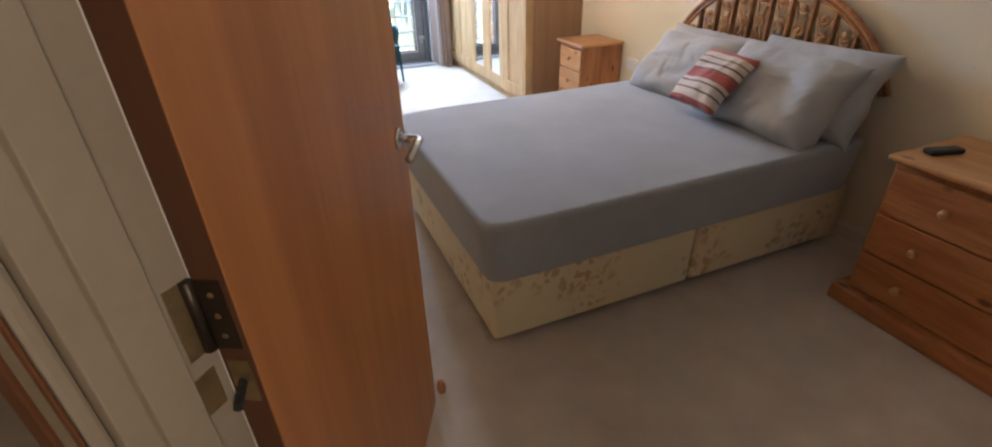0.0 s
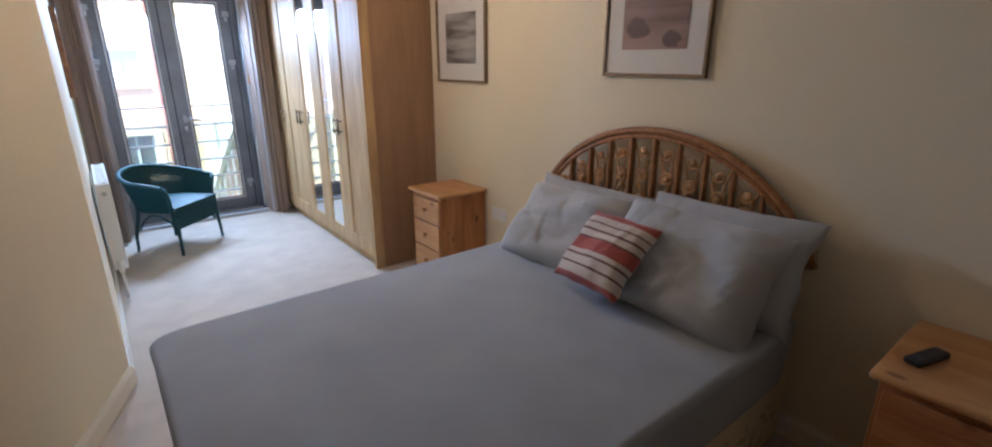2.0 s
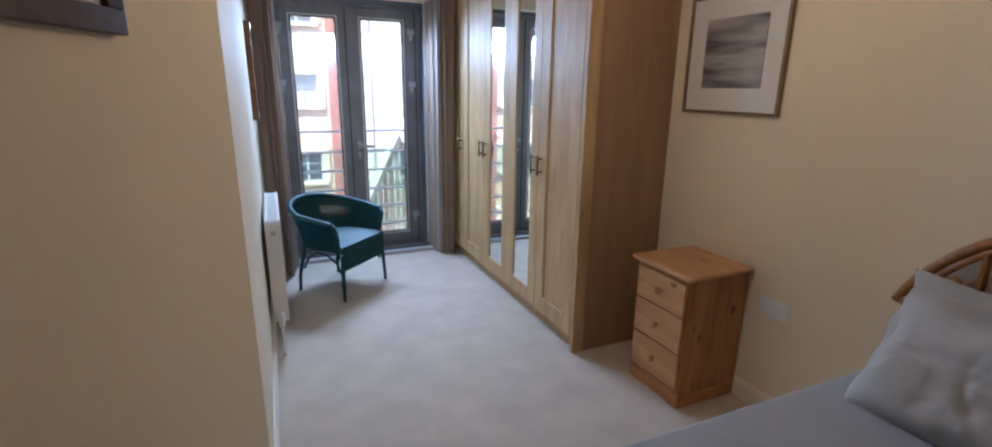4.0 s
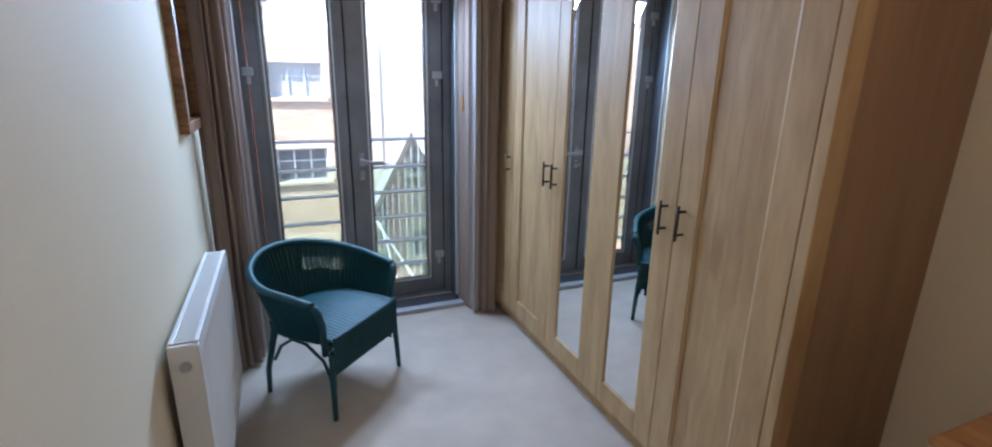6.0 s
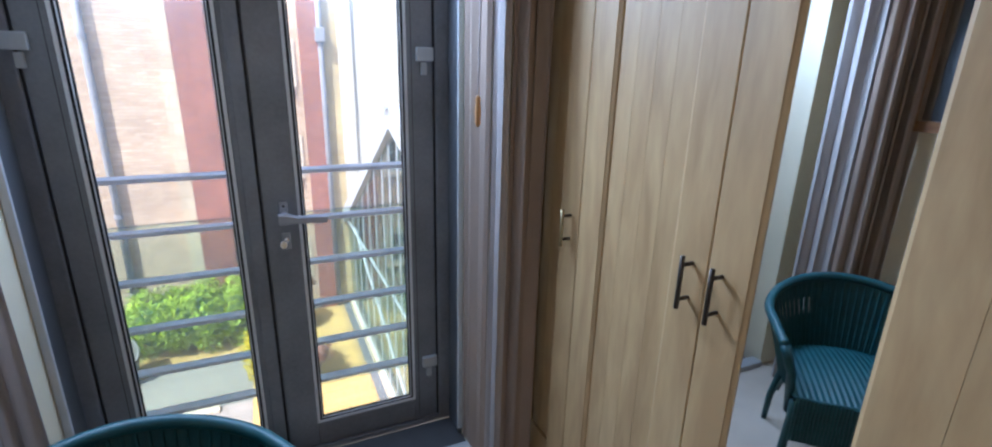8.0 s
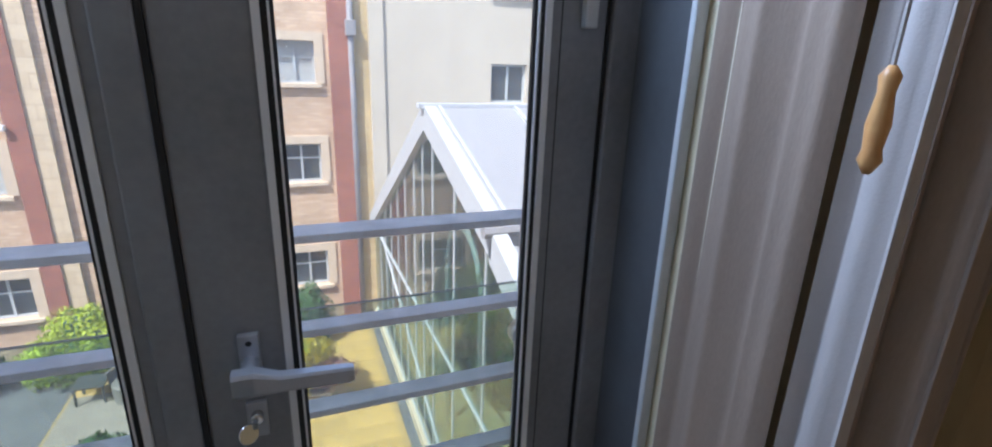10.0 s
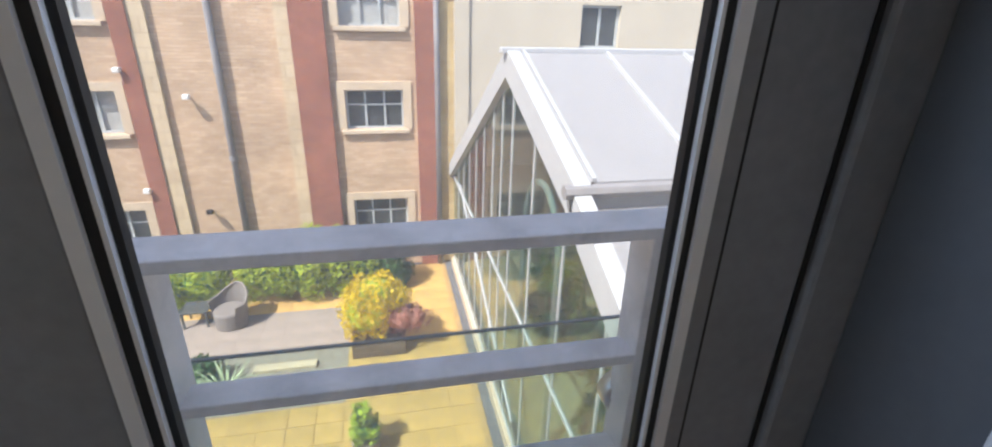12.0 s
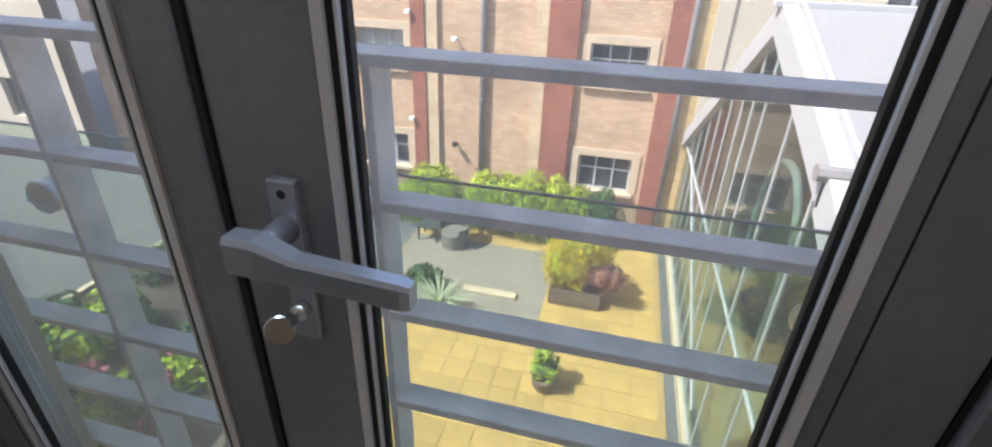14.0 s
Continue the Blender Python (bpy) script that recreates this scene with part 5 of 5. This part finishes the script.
wing = thing("rendered_wing", (8, YF, G), "cream rendered building wing beside the brick block", "building")
WHOLES = [(x, x + 1.03, z, z + 1.0) for x in (6.97,) for z in (0.40, 3.1)]
part("wall", pierced(4.18, 16.0, G, 6.6, WHOLES, YF - 0.10, 0.22), M["render_cream"], wing)
for a, b, c, d in WHOLES:
    w = part("window", boxed(a, b, YF + 0.02, YF + 0.06, c, c + 0.06), M["win_frame"], wing, "dark two-light window")
    fb = boxed(a, b, YF + 0.02, YF + 0.06, d - 0.06, d)
    for x in (a, (a + b) / 2 - 0.03, b - 0.06):
        box(fb, x, x + 0.06, YF + 0.018, YF + 0.058, c + 0.06, d - 0.06)
    part("frame", fb, M["win_frame"], w)
    part("room_behind", boxed(a, b, YF + 0.07, YF + 0.075, c, d), M["win_gloom"], w)
    part("sill", boxed(a - 0.1, b + 0.1, YF - 0.20, YF + 0.0, c - 0.09, c - 0.002, 0.01), M["stone_trim"], wing)
west = thing("rendered_house", (-22, 17, G), "pale rendered building beyond the garden bed", "building")
WEST = [(x, x + 1.1, z, z + 1.2) for x in (-27.0, -23.5, -20.0, -16.8) for z in (-3.9, -1.0, 1.9)]
part("wall", pierced(-34, -14.05, G, 6.0, WEST, 18.0, 0.2), M["render_cream"], west)
part("roof", prism(bmesh.new(), [(17.7, 6.0), (25.0, 9.0), (25.0, 6.0)], -34.3, -14.0, "x"), M["pipe_grey"], west, "grey slate roof")
for a, b, c, d in WEST:
    w = part("window", boxed(a, b, 18.12, 18.16, c, c + 0.06), M["win_frame"], west, "grey window")
    part("room_behind", boxed(a, b, 18.17, 18.175, c, d), M["win_gloom"], w)
    part("bar", boxed((a + b) / 2 - 0.03, (a + b) / 2 + 0.03, 18.11, 18.16, c, d), M["win_frame"], w)

# ---- conservatory ----
M["white_frame"] = material("white_aluminium_bars", (0.42, 0.43, 0.44), 0.45, 0.05, 3, 40, 0.05)
M["poly_roof"] = material("pale_translucent_roof_sheet", (0.27, 0.265, 0.265), 0.55, 0.05, 1.5, 30, 0.03)
M["cons_glass"] = glass("conservatory_glass", (0.72, 0.80, 0.76))
cons = thing("conservatory", (8, 13, G), "large white-framed glass conservatory with pale roof", "conservatory")
CX = 3.80


def roof_z(y):
    if y > 13.04:
        return 0.75 - (y - 13.04) * (3.21 / 5.81)
    if y > 10.38:
        return 0.75 - (13.04 - y) * (0.92 / 2.66)
    return -0.20 - (10.38 - y) * 0.47


def beam(a, b, w, d, name="rafter", mat="white_frame", label=""):
    (y0, z0), (y1, z1) = a, b
    out = [(y0, z0), (y1, z1), (y1, z1 - w), (y0, z0 - w)]
    return part(name, prism(bmesh.new(), out, CX - d, CX + 0.06, "x"), M[mat], cons, label)


beam((18.95, -2.47), (13.04, 0.80), 0.36, 0.10, "bargeboard")
beam((13.04, 0.80), (10.30, -0.15), 0.36, 0.10, "bargeboard")
beam((10.36, -0.19), (7.4, -1.60), 0.36, 0.10, "bargeboard")
YS = [17.9, 17.1, 16.35, 15.6, 14.85, 14.1, 13.5, 12.9, 11.83, 10.67, 9.54, 8.45]
for y in YS:
    part("mullion", boxed(CX - 0.014, CX + 0.014, y - 0.016, y + 0.016, G + 0.25, roof_z(y) - 0.33), M["white_frame"], cons)
for y0, y1 in zip([18.8] + YS, YS + [7.4]):
    zt0, zt1 = roof_z(y0) - 0.34, roof_z(y1) - 0.34
    pts = [(y0 - 0.03, G + 0.25), (y1 + 0.03, G + 0.25), (y1 + 0.03, zt1), (y0 - 0.03, zt0)]
    part("pane", prism(bmesh.new(), pts, CX - 0.006, CX + 0.006, "x"), M["cons_glass"], cons)
for z in (-2.75, G + 0.22):
    part("transom", boxed(CX - 0.025, CX + 0.025, 7.4, 18.8, z - 0.018, z + 0.018), M["white_frame"], cons)
part("base_wall", boxed(CX - 0.08, CX + 0.08, 7.0, 18.8, G - 0.03, G + 0.18), M["stone_trim"], cons)
part("brace", tube(bmesh.new(), [(CX - 0.02, 17.6, -2.6), (CX - 0.02, 12.2, -4.7)], 0.018, 6), M["white_frame"], cons)
hoop = [(CX + 0.5, 12.95 + 0.85 * math.cos(math.pi * k / 16), -2.0 + 0.95 * math.sin(math.pi * k / 16)) for k in range(17)]
part("arched_frame", tube(bmesh.new(), [(CX + 0.5, 13.8, G)] + hoop + [(CX + 0.5, 12.1, G)], 0.05, 8), M["white_frame"], cons)
rf = prism(bmesh.new(), [(13.04, 0.77), (18.95, -2.50), (18.95, -2.58), (13.04, 0.69)], CX + 0.062, 14, "x")
part("roof_slope", rf, M["poly_roof"], cons, "pale translucent roof slope")
part("roof_slope", prism(bmesh.new(), [(13.04, 0.77), (10.38, -0.15), (10.38, -0.23), (13.04, 0.69)], CX + 0.062, 14, "x"), M["poly_roof"], cons, "pale translucent roof slope")
part("lower_roof", prism(bmesh.new(), [(10.36, -0.40), (7.0, -1.95), (7.0, -2.05), (10.36, -0.50)], CX + 0.062, 14, "x"), M["poly_roof"], cons, "pale flat lower roof")
part("gutter", tube(bmesh.new(), [(CX - 0.18, 10.33, -0.22), (14, 10.33, -0.22)], 0.07, 8), M["pipe_grey"], cons)
part("upstand", boxed(CX, 14, 10.36, 10.42, -0.5, -0.2), M["white_frame"], cons)
part("ridge_cap", boxed(CX - 0.18, 14, 12.97, 13.11, 0.74, 0.81, 0.01), M["white_frame"], cons)
for k in range(9):
    x = CX + 0.12 + k * 1.15
    part("roof_bar", prism(bmesh.new(), [(13.04, 0.81), (10.38, -0.11), (10.38, -0.17), (13.04, 0.75)], x - 0.02, x + 0.02, "x"), M["white_frame"], cons)
    part("roof_bar", prism(bmesh.new(), [(13.04, 0.81), (18.9, -2.43), (18.9, -2.50), (13.04, 0.75)], x - 0.02, x + 0.02, "x"), M["white_frame"], cons)
part("inner_floor", boxed(CX + 0.1, 14, 7.0, 18.9, G - 0.02, G + 0.02), M["stone_trim"], cons)
part("back_wall", boxed(13.9, 14.0, 7.0, 18.9, G, -0.5), M["render_cream"], cons)

# ---- courtyard ----
def leaf_material(name, c, v=0.45):
    m = bpy.data.materials.new(name)
    m.use_nodes = True
    t = m.node_tree
    p = t.nodes["Principled BSDF"]
    g = t.nodes.new("ShaderNodeNewGeometry")
    r = t.nodes.new("ShaderNodeMapRange")
    r.inputs[3].default_value, r.inputs[4].default_value = 1 - v, 1 + v
    t.links.new(g.outputs["Random Per Island"], r.inputs[0])
    s = t.nodes.new("ShaderNodeVectorMath")
    s.operation = 'SCALE'
    s.inputs[0].default_value = c
    t.links.new(r.outputs[0], s.inputs["Scale"])
    t.links.new(s.outputs[0], p.inputs["Base Color"])
    p.inputs["Roughness"].default_value = 0.6
    p.inputs["Specular IOR Level"].default_value = 0.2
    return m


M["leaf_green"] = leaf_material("fresh_green_leaves", (0.29, 0.37, 0.022))
# Real dark foliage, and also the shade painted inside the bright green crowns.
M["leaf_dark"] = leaf_material("deep_green_leaves_and_core_shade", (0.045, 0.10, 0.025))
M["leaf_yellow"] = leaf_material("yellow_leaves", (0.52, 0.39, 0.006))
M["leaf_red"] = leaf_material("reddish_leaves", (0.24, 0.11, 0.08))
M["petal_pink"] = leaf_material("pink_petals", (0.55, 0.18, 0.26), 0.25)
M["soil"] = material("dark_soil", (0.055, 0.04, 0.028), 0.95, 0.3, 6, 60, 0.6)
rng = np.random.default_rng(7)


def leaf_mass(name, blobs, count, size, mat, parent, label="", spread=0.28):
    """Many small leaves over and just inside lumpy ellipsoids: blobs are (x, y, z, rx, ry, rz)."""
    vol = np.array([b[3] * b[4] + b[3] * b[5] + b[4] * b[5] for b in blobs])
    which = rng.choice(len(blobs), size=count, p=vol / vol.sum())
    b = np.array(blobs)[which]
    d = rng.normal(size=(count, 3))
    d /= np.linalg.norm(d, axis=1)[:, None]
    lump = 1 + 0.16 * np.sin(d[:, :1] * 7 + b[:, :1] * 3) + 0.12 * np.sin(d[:, 1:2] * 9 + b[:, 1:2] * 5)
    r = (1 - spread * rng.random((count, 1)) ** 1.6) * lump
    c = b[:, :3] + d * b[:, 3:] * r
    n = d + rng.normal(scale=0.55, size=(count, 3))
    n /= np.linalg.norm(n, axis=1)[:, None]
    a = np.cross(n, rng.normal(size=(count, 3)))
    a /= np.linalg.norm(a, axis=1)[:, None]
    q = np.cross(n, a)
    s = size * (0.6 + 0.8 * rng.random((count, 1)))
    verts = np.stack([c - a * s, c + q * s * 0.45 + n * s * 0.12, c + a * s, c - q * s * 0.45 + n * s * 0.12], axis=1).reshape(-1, 3)
    faces = np.arange(count * 4).reshape(-1, 4)
    me = bpy.data.meshes.new(name)
    me.from_pydata(verts.tolist(), [], faces.tolist())
    me.materials.append(mat)
    ob = new(name, me)
    if parent:
        ob.parent = parent
        ob.matrix_parent_inverse = parent.matrix_world.inverted()
    if label:
        ob["label"] = label
    return ob


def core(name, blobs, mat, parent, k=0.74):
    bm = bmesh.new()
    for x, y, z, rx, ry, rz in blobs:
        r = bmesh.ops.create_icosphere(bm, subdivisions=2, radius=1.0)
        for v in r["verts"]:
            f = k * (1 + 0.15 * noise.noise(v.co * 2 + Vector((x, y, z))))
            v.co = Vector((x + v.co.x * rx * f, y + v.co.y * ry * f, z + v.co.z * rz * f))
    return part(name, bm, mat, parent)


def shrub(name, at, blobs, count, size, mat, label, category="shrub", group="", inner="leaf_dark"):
    s = thing(name, at, label, category, group)
    # Solid core; its dark default colour stands for shade deep among the leaves.
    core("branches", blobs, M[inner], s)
    leaf_mass("crown", blobs, count, size, mat, s)
    return s


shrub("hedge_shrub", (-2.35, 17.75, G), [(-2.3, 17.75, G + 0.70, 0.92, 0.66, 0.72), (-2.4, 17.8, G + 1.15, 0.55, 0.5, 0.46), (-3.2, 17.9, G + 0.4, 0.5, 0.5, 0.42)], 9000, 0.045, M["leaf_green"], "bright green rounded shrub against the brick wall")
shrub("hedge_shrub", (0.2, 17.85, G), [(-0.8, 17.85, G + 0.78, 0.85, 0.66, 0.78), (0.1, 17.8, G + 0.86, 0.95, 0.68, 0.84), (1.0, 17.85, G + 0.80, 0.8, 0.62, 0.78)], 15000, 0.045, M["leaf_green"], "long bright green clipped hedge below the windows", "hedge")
shrub("hedge_shrub", (1.95, 17.9, G), [(1.9, 17.9, G + 0.74, 0.66, 0.55, 0.74), (2.2, 17.9, G + 0.35, 0.4, 0.45, 0.38)], 5000, 0.05, M["leaf_dark"], "darker green bush at the end of the hedge")
shrub("hedge_shrub", (-4.6, 17.8, G), [(-4.5, 17.9, G + 0.45, 0.7, 0.5, 0.45), (-5.6, 18.0, G + 0.7, 0.8, 0.5, 0.7)], 2200, 0.08, M["leaf_dark"], "dark green bush by the brick pilaster")

M["timber_grey"] = wood("weathered_planter_timber", (0.20, 0.14, 0.09), (0.11, 0.075, 0.05), 0.8, (3, 14, 14))
planter = thing("planter_box", (1.75, 15.35, G), "weathered timber planter box on the paving", "planter")
for x0, x1, y0, y1 in ((1.22, 2.28, 14.98, 15.03), (1.22, 2.28, 15.67, 15.72), (1.22, 1.27, 15.03, 15.67), (2.23, 2.28, 15.03, 15.67)):
    for k in range(3):
        part("board", boxed(x0, x1, y0, y1, G + 0.02 + k * 0.125, G + 0.14 + k * 0.125, 0.006), M["timber_grey"], planter)
part("earth", boxed(1.27, 2.23, 15.03, 15.67, G + 0.02, G + 0.33), M["soil"], planter)
shrub("yellow_shrub", (1.55, 15.35, G + 0.33), [(1.52, 15.35, G + 0.86, 0.58, 0.45, 0.58), (1.72, 15.4, G + 1.26, 0.55, 0.42, 0.40), (2.1, 15.45, G + 1.1, 0.35, 0.35, 0.3)], 7000, 0.036, M["leaf_yellow"], "yellow-leaved shrub growing in the timber planter", inner="leaf_green")
shrub("red_shrub", (2.1, 15.4, G + 0.33), [(2.22, 15.30, G + 0.72, 0.44, 0.38, 0.36), (2.5, 15.2, G + 0.72, 0.3, 0.28, 0.26)], 1100, 0.036, M["leaf_red"], "reddish twiggy shrub beside the yellow one", inner="leaf_red")


def spiky(at, n, length, mat, label, name="spiky_plant"):
    t = thing(name, at, label, "plant")
    for i in range(n):
        a, tilt = rng.random() * math.tau, 0.35 + 0.95 * rng.random()
        ln = length * (0.7 + 0.5 * rng.random())
        bm = bmesh.new()
        pts = []
        for k in range(6):
            f = k / 5
            out = ln * f * math.sin(tilt) * (0.8 + 0.2 * f)
            pts.append(((at[0] + math.cos(a) * out, at[1] + math.sin(a) * out, at[2] + 0.05 + ln * f * math.cos(tilt) * (1 - 0.45 * f * f)), 0.022 * (1 - f) + 0.002))
        prev = None
        sx, sy = -math.sin(a), math.cos(a)
        for (x, y, z), w in pts:
            cur = [bm.verts.new((x - sx * w, y - sy * w, z)), bm.verts.new((x, y, z - w * 0.5)), bm.verts.new((x + sx * w, y + sy * w, z))]
            if prev:
                bm.faces.new((prev[0], prev[1], cur[1], cur[0]))
                bm.faces.new((prev[1], prev[2], cur[2], cur[1]))
            prev = cur
        part("blade", bm, mat, t)
    return t


M["blade"] = material("grey_green_blade", (0.40, 0.46, 0.28), 0.5, 0.2, 10, 60, 0.1)
shrub("low_shrub", (-1.5, 14.9, G), [(-1.5, 14.9, G + 0.22, 0.34, 0.3, 0.24)], 700, 0.06, M["leaf_dark"], "low green shrub beside the spiky plant")
spiky((-0.92, 14.25, G), 54, 0.95, M["blade"], "spiky grey-green yucca on the paving edge")
M["pot"] = material("weathered_terracotta", (0.23, 0.17, 0.13), 0.85, 0.25, 14, 90, 0.3)
pot = thing("flower_pot", (1.54, 12.62, G), "squat weathered pot on the yellow paving", "flower pot")
part("pot", lathe(bmesh.new(), [(0.15, G), (0.20, G + 0.10), (0.215, G + 0.24), (0.235, G + 0.25), (0.235, G + 0.30), (0.20, G + 0.30), (0.18, G + 0.26)], 20, Matrix.Translation((1.54, 12.62, 0))), M["pot"], pot, "", True)
shrub("potted_plant", (1.54, 12.62, G + 0.27), [(1.54, 12.62, G + 0.46, 0.27, 0.27, 0.18), (1.50, 12.63, G + 0.72, 0.18, 0.18, 0.22)], 520, 0.05, M["leaf_green"], "small leafy plant in the squat pot", "plant")

M["wicker_grey"] = material("grey_wicker", (0.17, 0.155, 0.14), 0.7, 0.3, 40, 160, 0.4)
seat = thing("garden_chair", (-1.42, 16.72, G), "grey wicker tub chair on the patio", "garden chair", turn=-30)
bm = bmesh.new()
def gshell(u, v):
    a = -0.15 * math.pi + u * 1.3 * math.pi
    r = 0.34 + 0.05 * v
    top = 0.55 + 0.28 * max(0.0, math.sin(a)) ** 2
    return Vector((r * math.cos(a), r * math.sin(a), 0.02 + top * v))
grid(bm, 40, 10, gshell)
local("woven_back", bm, M["wicker_grey"], seat, "", True)
local("seat_block", lathe(bmesh.new(), [(0.32, 0.02), (0.33, 0.36), (0.30, 0.40)], 24), M["wicker_grey"], seat)
local("rim", tube(bmesh.new(), [gshell(k / 39, 1.0) for k in range(40)], 0.025, 8), M["wicker_grey"], seat, "", True)
M["cloth_dark"] = material("dark_garden_cover", (0.045, 0.05, 0.045), 0.8, 0.25, 8, 60, 0.3)
tub = thing("garden_table", (-2.1, 16.9, G), "low dark garden table by the wicker chair", "garden table")
part("table_top", boxed(-2.4, -1.85, 16.65, 17.15, G + 0.36, G + 0.40, 0.01), M["cloth_dark"], tub)
for x in (-2.36, -1.89):
    for y in (16.69, 17.11):
        part("leg", boxed(x - 0.02, x + 0.02, y - 0.02, y + 0.02, G, G + 0.36), M["cloth_dark"], tub)
slab_t = thing("stone_slab", (0.0, 14.75, G), "pale stone slab lying on the grey patio", "stone slab")
part("slab", boxed(-0.62, 0.54, 14.86, 15.06, G, G + 0.07, 0.01), M["stone_trim"], slab_t)

# garden bed with pale edging
bedg = thing("garden_bed", (-5.4, 11.0, G), "raised garden bed edged with pale kerbs", "garden bed")
part("earth", boxed(-7.8, -2.75, 8.3, 14.6, G - 0.02, G + 0.16), M["soil"], bedg)
for x0, x1, y0, y1 in ((-7.95, -7.8, 8.2, 14.75), (-2.75, -2.6, 8.2, 14.75), (-7.8, -2.75, 14.6, 14.75), (-7.8, -2.75, 8.15, 8.3)):
    part("kerb", boxed(x0, x1, y0, y1, G - 0.02, G + 0.24, 0.015), M["stone_trim"], bedg)
for k in range(22):
    x, y = -7.4 + 4.2 * rng.random(), 8.7 + 5.4 * rng.random()
    h = 0.25 + 0.25 * rng.random()
    shrub("bed_plant", (x, y, G + 0.16), [(x, y, G + 0.16 + h * 0.6, 0.45, 0.45, h)], 700, 0.07, M["leaf_dark" if k % 3 else "leaf_green"], "leafy green plant in the garden bed", "plant", "plants in the garden bed")
for x, y in ((-5.4, 10.4), (-4.6, 11.4), (-4.3, 10.6), (-3.7, 10.1), (-5.9, 11.6), (-3.5, 11.2), (-4.9, 9.2), (-4.2, 9.6), (-3.6, 9.1), (-5.5, 9.7), (-4.0, 12.2), (-5.0, 12.6)):
    fl = thing("flower_clump", (x, y, G + 0.16), "clump of pink flowers in the garden bed", "flowers", "flowers in the garden bed")
    leaf_mass("foliage", [(x, y, G + 0.32, 0.3, 0.3, 0.2)], 260, 0.05, M["leaf_dark"], fl)
    leaf_mass("blooms", [(x, y, G + 0.42, 0.28, 0.28, 0.14)], 260, 0.065, M["petal_pink"], fl, "pink blooms")
shrub("inside_plant", (5.2, 11.5, G), [(5.2, 11.5, G + 0.9, 0.6, 0.6, 0.9), (5.0, 12.2, G + 1.9, 0.5, 0.5, 0.5)], 1600, 0.10, M["leaf_dark"], "tall green plant inside the conservatory", "plant", "plants inside the conservatory")
shrub("inside_plant", (5.0, 9.8, G), [(5.0, 9.8, G + 1.4, 0.6, 0.6, 1.2)], 1300, 0.10, M["leaf_dark"], "tall green plant inside the conservatory", "plant", "plants inside the conservatory")
shrub("inside_plant", (5.4, 15.0, G), [(5.4, 15.0, G + 0.9, 0.6, 0.7, 0.9)], 1100, 0.10, M["leaf_dark"], "tall green plant inside the conservatory", "plant", "plants inside the conservatory")

# ---- paving, laid piece by piece ----
M["tile_yellow"] = material("yellow_paving", (0.46, 0.295, 0.088), 0.85, 0.2, 2.5, 45, 0.25, random=0.10)
M["slab_grey"] = material("grey_patio_slab", (0.25, 0.215, 0.178), 0.9, 0.16, 2.0, 45, 0.25, random=0.06)
M["joint"] = material("sandy_joint", (0.35, 0.235, 0.09), 0.95, 0.2, 6, 60, 0.3)
pavement = structure("pavement", boxed(-2.6, 3.54, 6.76, 18.9, G - 0.03, G - 0.012), M["joint"], "yellow paved courtyard with grey patio", "pavement")
T = 0.46
tile_mesh, slab_mesh = None, None
for i in range(13):
    for j in range(26):
        x, y = -2.55 + T * (i + 0.5), 6.9 + T * (j + 0.5)
        if x > 3.45 or y > 18.8:
            continue
        grey = x < 1.2 and 13.7 < y < 16.9
        tilt = (rng.normal() * 0.002, rng.normal() * 0.002, 0)
        base = slab_mesh if grey else tile_mesh
        gap = 0.0012 if grey else 0.004
        if base is None:
            o = local("paving_slab" if grey else "paving_tile", boxed(-T / 2 + gap, T / 2 - gap, -T / 2 + gap, T / 2 - gap, -0.015, 0.0, gap * 0.8, 1), M["slab_grey" if grey else "tile_yellow"], pavement)
            o.location = (x, y, G)
            if grey:
                slab_mesh = o
            else:
                tile_mesh = o
        else:
            same(base, "paving_slab" if grey else "paving_tile", (x, y, G + 0.003 * rng.random()), pavement, tilt)
